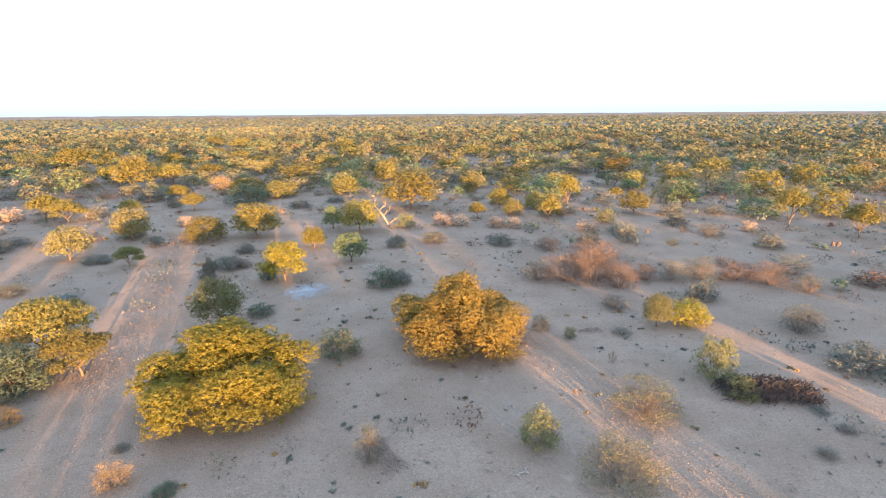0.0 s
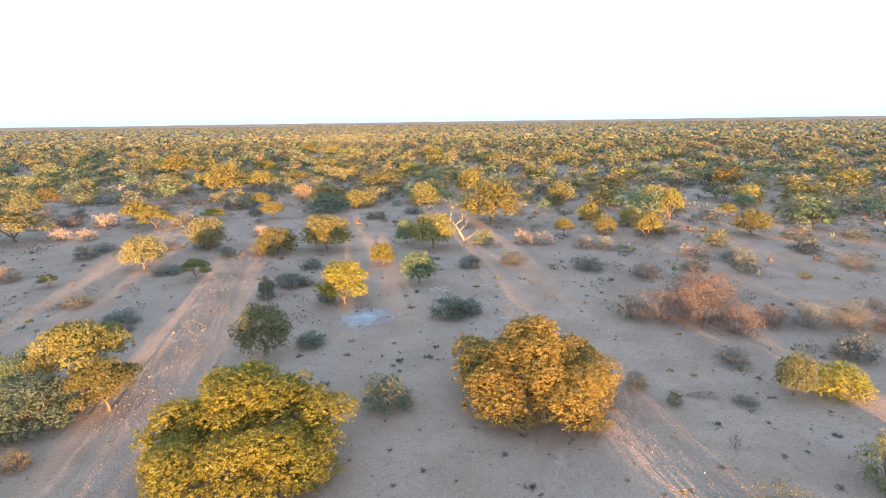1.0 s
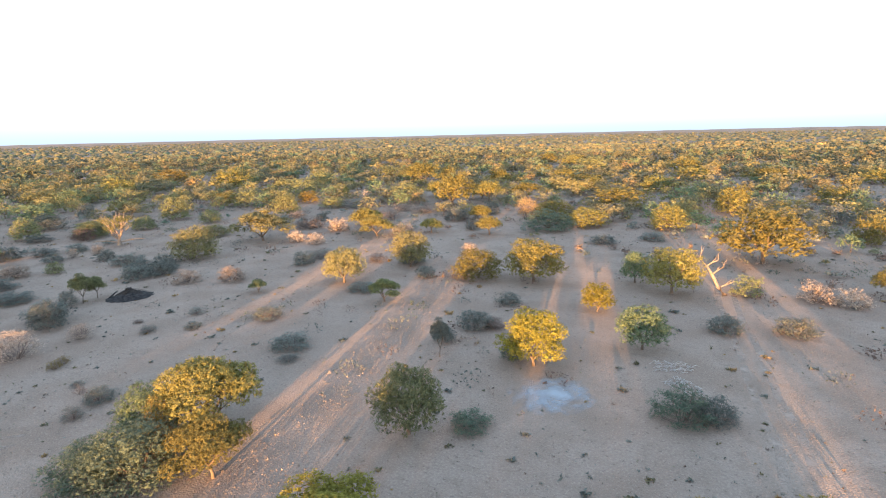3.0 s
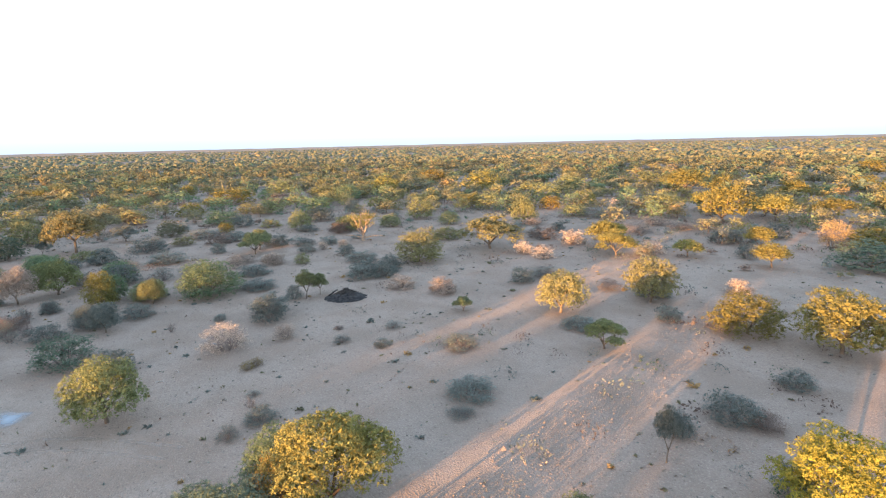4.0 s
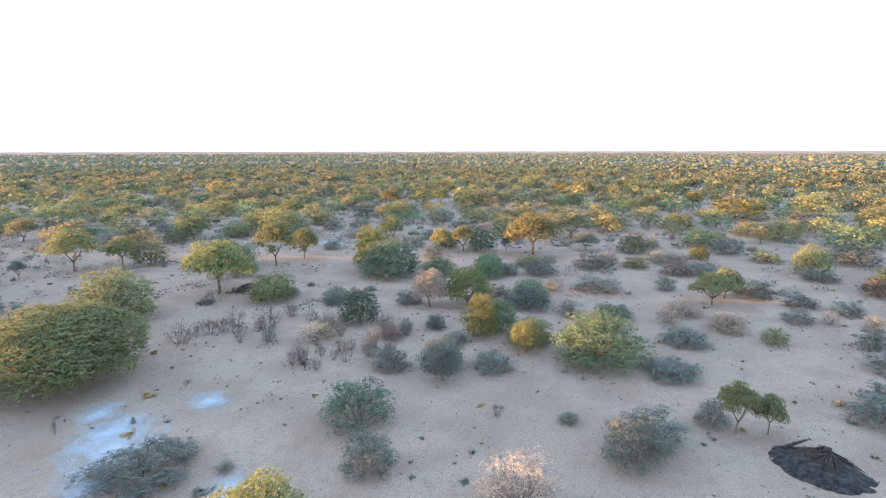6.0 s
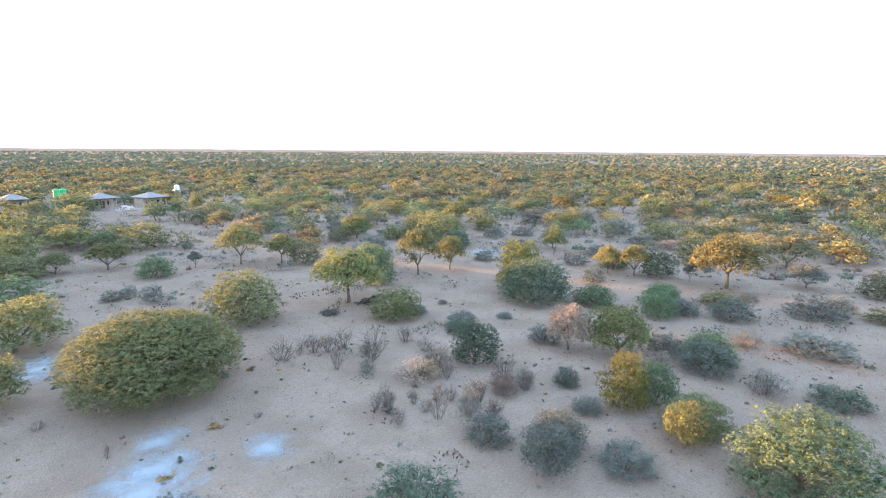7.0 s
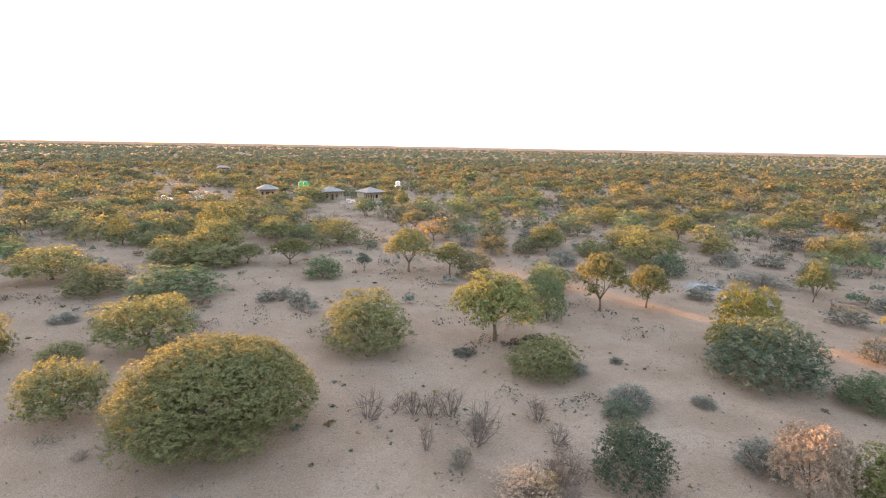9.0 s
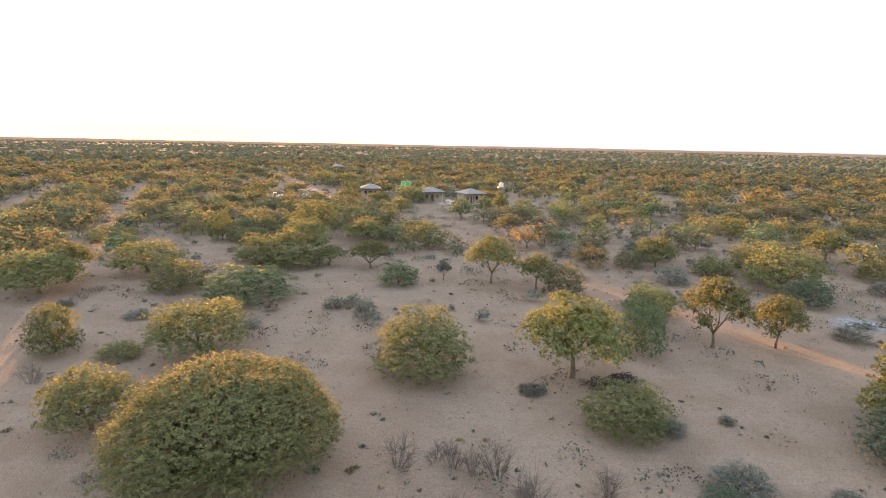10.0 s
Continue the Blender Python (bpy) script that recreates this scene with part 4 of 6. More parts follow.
plant("dome", "olive", -164.3, -77.0, 9.79, 3.96)
plant("dome", "olive", -194.4, -119.8, 10.23, 4.50)
plant("dome", "olive", -105.1, -99.7, 8.38, 3.86)
plant("shrub", "grey", -126.0, -57.1, 5.84, 2.67)
plant("shrub", "grey", -107.2, -64.6, 6.19, 2.29)
plant("dome", "olive", -156.5, -112.0, 9.49, 3.66)
plant("shrub", "grey", -104.2, 20.5, 5.36, 2.45)
plant("dome", "olive", -154.2, 54.4, 9.14, 3.95)
plant("shrub", "grey", -102.4, 15.9, 4.28, 1.70)
plant("shrub", "grey", -83.7, 33.0, 3.05, 1.52)
plant("shrub", "grey", -74.1, 21.3, 2.47, 1.10)
plant("shrub", "brown", -83.4, 90.6, 6.20, 2.28)
plant("shrub", "grey", -60.8, 123.0, 5.86, 3.17)
plant("shrub", "grey", -83.6, 56.1, 5.23, 1.62)
plant("dome", "amber", 77.8, 152.0, 11.15, 5.86)
plant("dome", "amber", 26.4, 121.6, 7.04, 4.95)
plant("shrub", "grey", 33.0, 109.0, 5.16, 2.86)
plant("shrub", "grey", 40.9, 93.5, 5.15, 2.33)
plant("shrub", "grey", 48.9, 94.0, 4.25, 1.93)
plant("shrub", "grey", 22.6, 95.6, 4.56, 1.77)
plant("shrub", "grey", 2.2, 141.3, 7.08, 3.95)
plant("bare", "grey", -68.1, 13.6, 1.50, 1.50)
plant("bare", "grey", -65.9, 12.3, 1.50, 1.50)
plant("bare", "grey", -63.3, 13.9, 1.50, 1.50)
plant("bare", "grey", -66.4, -0.3, 1.93, 2.05)
plant("bare", "grey", -64.5, -1.9, 1.94, 1.74)
plant("shrub", "grey", -112.9, 19.4, 2.67, 1.33)
plant("dome", "green", -98.8, 14.7, 4.10, 3.03)
plant("bare", "grey", -56.8, 6.9, 0.89, 0.50)
plant("shrub", "grey", -85.9, 3.6, 1.97, 0.62)
plant("shrub", "grey", -51.2, 8.9, 0.37, 0.50)
plant("shrub", "grey", -84.5, -4.7, 1.25, 0.53)
plant("dome", "olive", -50.6, -122.2, 9.26, 6.09)
plant("dome", "olive", -59.2, -133.8, 9.46, 4.11)
plant("dome", "olive", -69.2, -142.2, 12.82, 5.58)
plant("dome", "olive", -41.2, -131.2, 8.67, 4.06)
plant("dome", "olive", -48.9, -163.4, 8.83, 4.69)
plant("dome", "olive", -32.5, -212.2, 12.51, 5.94)
plant("dome", "olive", -42.6, -206.9, 12.61, 5.57)
plant("dome", "drab", -61.2, -218.7, 13.90, 4.77)
plant("dome", "olive", -97.2, -159.1, 10.13, 4.17)
plant("dome", "drab", -94.2, -200.5, 9.45, 4.48)
plant("dome", "olive", -97.7, -112.4, 6.51, 4.66)
plant("dome", "olive", -121.7, -126.6, 7.59, 4.50)
# four added shrubs, out of view, that shade the near end of the lane
plant("shrub", "grey", -10.6, 7.2, 2.60, 1.20)
plant("shrub", "grey", -12.1, 5.7, 2.90, 1.30)
plant("shrub", "grey", -14.5, 6.1, 2.70, 1.15)
plant("shrub", "grey", -15.7, 4.7, 2.40, 1.25)
plant("twig", "grey", -68.7, 2.3, 1.50, 1.30)
plant("bare", "grey", -72.9, 5.1, 2.15, 1.75)
plant("bare", "grey", -64.2, 11.4, 1.89, 2.20)
plant("twig", "grey", -66.4, 5.7, 1.63, 1.60)
plant("bare", "grey", -69.8, 14.9, 2.28, 2.05)
plant("bare", "grey", -69.0, 17.0, 2.02, 1.45)
plant("twig", "grey", -73.9, 16.0, 1.76, 1.90)
plant("bare", "grey", -65.8, 13.8, 1.50, 1.30)
plant("bare", "grey", -70.6, 10.8, 2.15, 1.75)
plant("twig", "grey", -67.6, 16.1, 1.89, 2.20)
plant("bare", "grey", -67.5, 13.1, 1.63, 1.60)
plant("bare", "grey", -74.9, 13.1, 2.28, 2.05)
plant("twig", "brown", -71.8, 15.8, 2.40, 1.40)
plant("twig", "pale", -69.8, 9.3, 2.40, 1.40)
plant("shrub", "grey", -76.7, 17.9, 2.40, 1.40)
# four added trees, out of view, that block a stray strip of sun
plant("dome", "olive", -16.0, -15.6, 3.60, 2.80)
plant("dome", "olive", -17.4, -18.8, 3.90, 3.00)
plant("dome", "olive", -20.8, -17.0, 3.60, 2.80)
plant("dome", "olive", -21.5, -20.8, 3.40, 2.70)


# ---- things on the sand ----
ASH = plain_material("charcoal_ash", (0.012, 0.012, 0.014), (0.05, 0.048, 0.05), 3, 0.95, 0.05)
BURNT = plain_material("burnt_wood", (0.02, 0.018, 0.017), (0.07, 0.06, 0.055), 8, 0.9, 0.01)


def powder_material():
    """Salt that thins out to bare sand toward its ragged edge."""
    m, nt, b = bare_material("white_salt_powder", 0.95)
    v = noise_value(nt, 1.6, 4)
    nt.links.new(mix_colour(nt, v, (0.33, 0.4, 0.49), (0.48, 0.56, 0.66)), b.inputs["Base Color"])
    tc = nt.nodes.new("ShaderNodeTexCoord")
    mid = nt.nodes.new("ShaderNodeVectorMath")
    mid.operation = "MULTIPLY_ADD"
    mid.inputs[1].default_value, mid.inputs[2].default_value = (2, 2, 0), (-1, -1, 0)
    nt.links.new(tc.outputs["Generated"], mid.inputs[0])
    away = nt.nodes.new("ShaderNodeVectorMath")
    away.operation = "LENGTH"
    nt.links.new(mid.outputs[0], away.inputs[0])
    cover = nt.nodes.new("ShaderNodeMath")
    cover.operation = "MULTIPLY_ADD"
    cover.inputs[1].default_value = 0.7
    nt.links.new(noise_value(nt, 0.9, 5, 0.3, 0.7), cover.inputs[0])
    nt.links.new(away.outputs["Value"], cover.inputs[2])
    edge = nt.nodes.new("ShaderNodeMapRange")
    edge.inputs[1].default_value, edge.inputs[2].default_value = 0.1, 1.25
    edge.inputs[3].default_value, edge.inputs[4].default_value = 0.9, 0.0
    nt.links.new(cover.outputs[0], edge.inputs[0])
    nt.links.new(edge.outputs[0], b.inputs["Alpha"])
    return m


POWDER = powder_material()
DARKBRUSH = plain_material("dark_dead_brush", (0.03, 0.028, 0.035), (0.1, 0.085, 0.08), 4, 0.95)
SILVER = plain_material("silver_grey_sticks", (0.3, 0.29, 0.28), (0.55, 0.53, 0.52), 4, 0.8)


def mound(name, x, y, wide, deep, high, turn, material, seed, rim=0.35, rings=14, seg=40, rough=0.34):
    """A low heap whose ragged edge sinks into the sand."""
    verts = [(0, 0, 1)]
    for i in range(1, rings + 1):
        for k in range(seg):
            a, r = 2 * math.pi * k / seg, i / rings
            verts.append((r * math.cos(a), r * math.sin(a), 1 - r ** 1.5))
    faces = [(0, 1 + k, 1 + (k + 1) % seg) for k in range(seg)]
    for i in range(rings - 1):
        a, b = 1 + i * seg, 1 + (i + 1) * seg
        faces += [(a + k, b + k, b + (k + 1) % seg, a + (k + 1) % seg) for k in range(seg)]
    out = []
    c, s = math.cos(radians(turn)), math.sin(radians(turn))
    for vx, vy, vz in verts:
        px, py = vx * wide / 2, vy * deep / 2
        wx, wy = x + c * px - s * py, y + s * px + c * py
        n = noise.noise((wx / 0.9 + seed, wy / 0.9, 3.1)) + 0.6 * noise.noise((wx / 0.3, wy / 0.3 + seed, 1.1))
        out.append((wx - x, wy - y, lie(wx, wy) - lie(x, y) + high * (vz - rim + rough * n)))
    ob = new(name, mesh_from(name, out, faces, [material], True))
    ob.location = (x, y, lie(x, y))
    return ob


for px, py, wide, deep, turn in ((-14.4, 52.7, 4.4, 6.0, -40), (-55.6, 10.7, 3.0, 3.4, 10), (-49.2, 19.8, 2.6, 2.4, 30), (-48.8, 10.5, 6.2, 6.6, 15), (-46.0, 13.0, 3.4, 4.0, 60),
                                 (-50.9, 5.6, 4.0, 2.8, 20), (-50.0, 8.6, 5.6, 3.4, 0), (-47.1, -13.0, 4.6, 7.0, 20), (-112.0, -23.4, 5.0, 7.5, 60), (-57.0, 33.0, 1.6, 1.2, 0)):
    tagged(mound("salt_patch", px, py, wide * 1.25, deep * 1.25, 0.04, turn, POWDER, px, -0.3), "pale bluish-white powdery salt patch on sand", "salt patch", "salt patches on the sand")



def track_material():
    """Sand worn pale by wheels, fading out at the sides."""
    m, nt, b = bare_material("worn_sand", 0.95)
    v = noise_value(nt, 3.0, 5)
    nt.links.new(mix_colour(nt, v, (0.35, 0.292, 0.254), (0.43, 0.36, 0.315)), b.inputs["Base Color"])
    nt.links.new(noise_value(nt, 0.8, 5, 0.3, 0.85), b.inputs["Alpha"])
    return m


WORN = track_material()


def wheel_track(points, gauge, wide, label):
    """Two worn ruts that follow a bent line."""
    root = tagged(new("wheel_track"), label, "track", kind="structure")
    line = []
    for i in range(len(points) - 1):
        p0, p1, p2, p3 = (Vector(points[max(0, min(len(points) - 1, i + k))]) for k in (-1, 0, 1, 2))
        for j in range(12):
            t = j / 12
            line.append(0.5 * (2 * p1 + (p2 - p0) * t + (2 * p0 - 5 * p1 + 4 * p2 - p3) * t * t + (3 * p1 - p0 - 3 * p2 + p3) * t ** 3))
    for side in (-gauge / 2, gauge / 2):
        verts, faces = [], []
        for i, p in enumerate(line):
            d = (line[min(i + 1, len(line) - 1)] - line[max(i - 1, 0)]).normalized()
            n = Vector((-d.y, d.x))
            sway = 0.12 * noise.noise((i / 5, side, 2.0))
            for w, up in ((-0.5, 0.004), (-0.25, 0.007), (0, 0.006), (0.25, 0.007), (0.5, 0.004)):
                q = p + n * (side + w * wide + sway)
                verts.append((q.x, q.y, lie(q.x, q.y) + up))
        for i in range(len(line) - 1):
            faces += [(5 * i + k, 5 * i + k + 1, 5 * i + k + 6, 5 * i + k + 5) for k in range(4)]
        part("rut", mesh_from("rut", verts, faces, [WORN], True), root)
    return root


wheel_track([(-9.5, 92), (-7.3, 80), (-4.7, 70), (-2.3, 60), (-0.6, 54), (0.8, 44), (2.1, 33), (4.1, 28.5), (9, 20)], 1.5, 0.55, "pale two-rut wheel track worn across sand")
wheel_track([(-41.5, 6), (-44.2, 12.7), (-45.0, 16.0), (-44.9, 20.0), (-43.2, 24.5), (-39, 30)], 1.3, 0.35, "pale curved two-rut wheel track over salty sand")
heap = tagged(new("ash_heap"), "black charcoal ash heap with burnt logs on sand", "ash heap")
heap.location = (-65.4, 48.2, lie(-65.4, 48.2))


def under(parent, ob, label=""):
    """Hang a mesh that stands at its place under a thing."""
    m = ob.matrix_basis.copy()
    ob.parent = parent
    ob.matrix_basis = parent.matrix_basis.inverted() @ m
    return tagged(ob, label)


under(heap, mound("ash", -65.2, 48.0, 5.2, 4.4, 0.62, 60, ASH, 4.0, 0.06, rough=0.22))
g = random.Random(14)
paths = []
for i in range(170):
    a, r1 = g.uniform(0, 2 * math.pi), g.uniform(0.7, 2.1)
    p = Vector((0.35 * math.cos(a + 2) - 0.5, 0.35 * math.sin(a + 2), g.uniform(0.5, 0.95)))
    q = Vector((r1 * math.cos(a) + 0.1, r1 * math.sin(a) - 0.1, max(0.05, 0.6 - 0.26 * r1 + g.uniform(-0.02, 0.1))))
    paths.append([(p, g.uniform(0.02, 0.04)), (p.lerp(q, 0.5) + Vector((0, 0, g.uniform(0.0, 0.12))), 0.025), (q, 0.01)])
part("brushwood", mesh_from("brushwood", *tubes(paths, 3), [BURNT]), heap, None, "blackened brushwood")
for lx, ly, lz, ex, ey, ez, r in ((-66.4, 48.4, 0.1, -65.9, 48.2, 0.85, 0.17), (-66.6, 47.0, 0.15, -66.0, 48.3, 0.8, 0.12), (-65.0, 49.2, 0.1, -66.2, 48.2, 0.9, 0.1),
                                  (-66.4, 46.3, 0.2, -67.4, 47.6, 0.5, 0.09), (-64.6, 47.4, 0.2, -66.0, 48.0, 0.75, 0.08)):
    v, f = tubes([[((lx, ly, lz), r * 1.2), (((lx + ex) / 2, (ly + ey) / 2 + 0.05, (lz + ez) / 2 + 0.05), r), ((ex, ey, ez), r * 0.7)]], 7)
    under(heap, new("burnt_log", mesh_from("burnt_log", v, f, [BURNT], True)))


def brush_pile(name, x, y, long, deep, high, turn, count, thick, material, label, category, seed):
    """A tangle of fallen branches."""
    g = random.Random(seed)
    paths = []
    for i in range(count):
        a = g.uniform(-0.6, 0.6) + (math.pi if g.random() < 0.5 else 0)
        u, w = g.uniform(-0.45, 0.45), g.uniform(-0.4, 0.4)
        z = high * (1 - (2 * u) ** 2 * 0.7) * (1 - (2 * w) ** 2 * 0.7) * g.uniform(0.05, 0.9)
        r = g.uniform(0.3, 0.9) * min(0.9, long / 5)
        p0 = Vector((u * long, w * deep, max(0.02, z)))
        p1 = p0 + Vector((0.5 * r * math.cos(a), 0.5 * r * math.sin(a), g.uniform(0.0, 0.3) * high))
        p2 = p1 + Vector((0.6 * r * math.cos(a + g.uniform(-0.8, 0.8)), 0.6 * r * math.sin(a + 0.5), -g.uniform(0.1, 0.5) * high))
        p2.z = max(0.0, p2.z)
        paths.append([(p0, thick), (p1, thick * 0.8), (p2, thick * 0.3)])
    v, f = tubes(paths, 4)
    ob = new(name, mesh_from(name, v, f, [material]))
    ob.matrix_world = pose(x, y, lie(x, y), 0, 0, turn)
    return tagged(ob, label, category)


brush_pile("fallen_brush", 21.2, 31.0, 6.2, 3.0, 1.3, -8, 800, 0.035, DARKBRUSH, "dark fallen thorn brush lying on sand beside a shrub", "brush pile", 3)
brush_pile("fallen_branch", -3.2, 25.0, 3.6, 1.4, 0.35, -60, 90, 0.022, TWIG, "grey dead branch lying flat on sand", "fallen branch", 5)
brush_pile("stick_pile", -8.5, 61.6, 3.0, 2.2, 0.35, 20, 110, 0.025, SILVER, "silvery cut sticks strewn on sand", "stick pile", 6)
brush_pile("stick_pile", -7.2, 58.6, 2.6, 2.0, 0.4, -30, 90, 0.025, SILVER, "silvery cut sticks strewn beside a dark shrub", "stick pile", 7)
brush_pile("fallen_branch", 12.5, 41.5, 2.2, 1.0, 0.3, 10, 50, 0.02, TWIG, "grey dead twigs lying on sand", "fallen branch", 8)
brush_pile("charred_brush", -79.1, -11.1, 5.0, 2.4, 0.5, 20, 240, 0.04, DARKBRUSH, "dark charred brush lying under an acacia tree", "brush pile", 9)


def limb(paths, p, way, length, r, depth, g, bend=0.25):
    """A crooked limb that splits."""
    way = way.normalized()
    q = p + way * length * 0.5 + Vector((g.uniform(-1, 1), g.uniform(-1, 1), g.uniform(-0.4, 0.6))) * length * bend * 0.5
    e = q + (way + Vector((g.uniform(-1, 1), g.uniform(-1, 1), g.uniform(-0.3, 0.5))) * bend).normalized() * length * 0.5
    paths.append([(p, r), (q, r * 0.8), (e, r * 0.55)])
    if depth:
        for j in range(2 + (depth > 1)):
            w = way + Vector((g.uniform(-1, 1), g.uniform(-1, 1), g.uniform(-0.2, 0.7))) * 0.75
            limb(paths, e if j else q, w, length * g.uniform(0.5, 0.75), r * 0.5, depth - 1, g, bend)


g = random.Random(31)
fallen = tagged(new("dead_tree"), "bleached leaning dead tree with bare crooked branches", "dead tree")
fallen.matrix_world = pose(-8.8, 84.0, lie(-8.8, 84.0)) @ Matrix.Scale(0.8, 4)
paths = [[((0.9, -0.8, 0), 0.34), ((0.0, 0, 0.8), 0.28), ((-1.1, 0.8, 2.3), 0.22), ((-1.9, 1.2, 3.4), 0.17)]]
v, f = tubes(paths, 7)
part("trunk", mesh_from("trunk", v, f, [DEADWOOD], True), fallen)
for p, w, n in (((-1.9, 1.2, 3.4), (-0.5, 0.2, 1), 2.0), ((-1.9, 1.2, 3.4), (0.9, 0.4, 0.9), 1.9), ((-1.1, 0.8, 2.3), (0.8, -0.4, 0.8), 1.8), ((0, 0, 0.8), (1.0, 0.6, 0.7), 1.7)):
    paths = []
    limb(paths, Vector(p), Vector(w), n * 0.75, 0.1, 2, g, 0.5)
    v, f = tubes(paths, 5)
    part("branch", mesh_from("branch", v, f, [DEADWOOD], True), fallen)

pale = tagged(new("pale_barked_tree"), "pale-barked dying tree with thin straw-gold foliage on splayed limbs", "tree")
pale.matrix_world = pose(-100.0, 62.0, lie(-100.0, 62.0))
v, f = tubes([[((0, 0, -0.1), 0.42), ((0.05, 0, 0.6), 0.34), ((0.1, 0.05, 1.1), 0.3)]], 8)
part("trunk", mesh_from("trunk", v, f, [DEADWOOD], True), pale)
tips = []
for k in range(7):
    a = 2 * math.pi * k / 7 + g.uniform(-0.2, 0.2)
    paths = []
    limb(paths, Vector((0.1, 0.05, 0.9)), Vector((0.55 * math.cos(a), 0.55 * math.sin(a), 1.0)), 2.5, 0.13, 2, g, 0.3)
    tips += [q[-1][0] for q in paths]
    v, f = tubes(paths, 5)
    part("branch", mesh_from("branch", v, f, [DEADWOOD], True), pale)
for sx in (-1, 1):
    paths = [[((0, 0, 0.5), 0.15), ((1.2 * sx, 1.5 * sx, 0.9), 0.12), ((1.9 * sx, 2.6 * sx, 0.95), 0.08), ((2.3 * sx, 3.4 * sx, 0.8), 0.03)]]
    v, f = tubes(paths, 5)
    part("branch", mesh_from("branch", v, f, [DEADWOOD], True), pale)
high_tips = np.array([(p.x, p.y, min(p.z, 4.6)) for p in tips if p.z > 3.0])
tuft = np.repeat(high_tips, 26, axis=0)
tuft = tuft + np.random.default_rng(3).normal(size=tuft.shape) * (0.42, 0.42, 0.22)
part("crown", quads_mesh("crown", leaf_quads(tuft, np.zeros(tuft.shape) + (0, 0, 1), 0.13, 1.0), [LEAF["amber"]]), pale)


# ---- the camp among the trees: rondavels, vehicles, tanks ----
def box(name, size, at, material, parent, label="", bevel=0.0):
    bm = bmesh.new()
    bmesh.ops.create_cube(bm, size=1)
    bmesh.ops.scale(bm, vec=size, verts=bm.verts)
    if bevel:
        bmesh.ops.bevel(bm, geom=bm.edges[:], offset=bevel, segments=2, affect="EDGES", profile=0.6)
    me = bpy.data.meshes.new(name)
    bm.to_mesh(me)
    bm.free()
    me.materials.append(material)
    ob = part(name, me, parent, None, label)
    ob.location = at
    return ob


def cylinder(name, r0, r1, z0, z1, at, material, parent, label="", sides=20, turn=None):
    bm = bmesh.new()
    bmesh.ops.create_cone(bm, cap_ends=True, segments=sides, radius1=r0, radius2=r1, depth=z1 - z0)
    bmesh.ops.translate(bm, vec=(0, 0, (z0 + z1) / 2), verts=bm.verts)
    me = bpy.data.meshes.new(name)
    bm.to_mesh(me)
    bm.free()
    me.materials.append(material)
    ob = part(name, me, parent, None, label)
    ob.location = at
    if turn:
        ob.rotation_euler = [radians(a) for a in turn]
    return ob


WALL = plain_material("cream_plaster", (0.34, 0.29, 0.25), (0.44, 0.38, 0.33), 1.5, 0.9, 0.01)
ROOFING = plain_material("pale_roof_sheet", (0.2, 0.205, 0.22), (0.28, 0.285, 0.3), 2.0, 0.6, 0.01)
TIMBER = plain_material("dark_timber", (0.08, 0.05, 0.035), (0.16, 0.1, 0.07), 6, 0.7, 0.005)
GLASS = plain_material("dark_window_glass", (0.02, 0.025, 0.03), (0.04, 0.045, 0.05), 1.0, 0.08)
WHITE = plain_material("white_car_paint", (0.74, 0.74, 0.74), (0.8, 0.8, 0.8), 0.8, 0.25)
TYRE = plain_material("tyre_rubber", (0.02, 0.02, 0.02), (0.04, 0.04, 0.04), 9, 0.9)
CHROME = plain_material("grey_rim", (0.4, 0.4, 0.42), (0.55, 0.55, 0.57), 5, 0.3, 0, 0.9)
LAMP = plain_material("lamp_glass", (0.6, 0.6, 0.58), (0.7, 0.7, 0.68), 4, 0.1)
REDLAMP = plain_material("red_lamp_glass", (0.4, 0.02, 0.02), (0.5, 0.03, 0.03), 4, 0.15)
GREEN = plain_material("green_tank_plastic", (0.04, 0.42, 0.2), (0.06, 0.5, 0.25), 1.0, 0.4)
STEEL = plain_material("galvanised_steel", (0.3, 0.31, 0.32), (0.45, 0.46, 0.47), 3, 0.5, 0, 0.7)
PAVING = plain_material("pale_paving", (0.34, 0.31, 0.29), (0.44, 0.41, 0.38), 1.0, 0.9, 0.01)


def hip_roof(name, wide, deep, rise, at, parent, thick=0.16):
    w, d, k = wide / 2, deep / 2, 0.35
    v = [(-w, -d, 0), (w, -d, 0), (w, d, 0), (-w, d, 0), (-k, 0, rise), (k, 0, rise)]
    v += [(a, b, c - thick) for a, b, c in v[:4]]
    f = [(0, 1, 5, 4), (1, 2, 5), (2, 3, 4, 5), (3, 0, 4), (0, 6, 7, 1), (1, 7, 8, 2), (2, 8, 9, 3), (3, 9, 6, 0), (6, 9, 8, 7)]
    ob = part(name, mesh_from(name, v, f, [ROOFING]), parent, None, "pale grey hipped roof")
    ob.location = at
    ridge = part("ridge_cap", mesh_from("ridge_cap", *tubes([[((-k - 0.1, 0, rise + 0.02), 0.07), ((k + 0.1, 0, rise + 0.02), 0.07)]], 6), [ROOFING]), ob)
    return ob, ridge


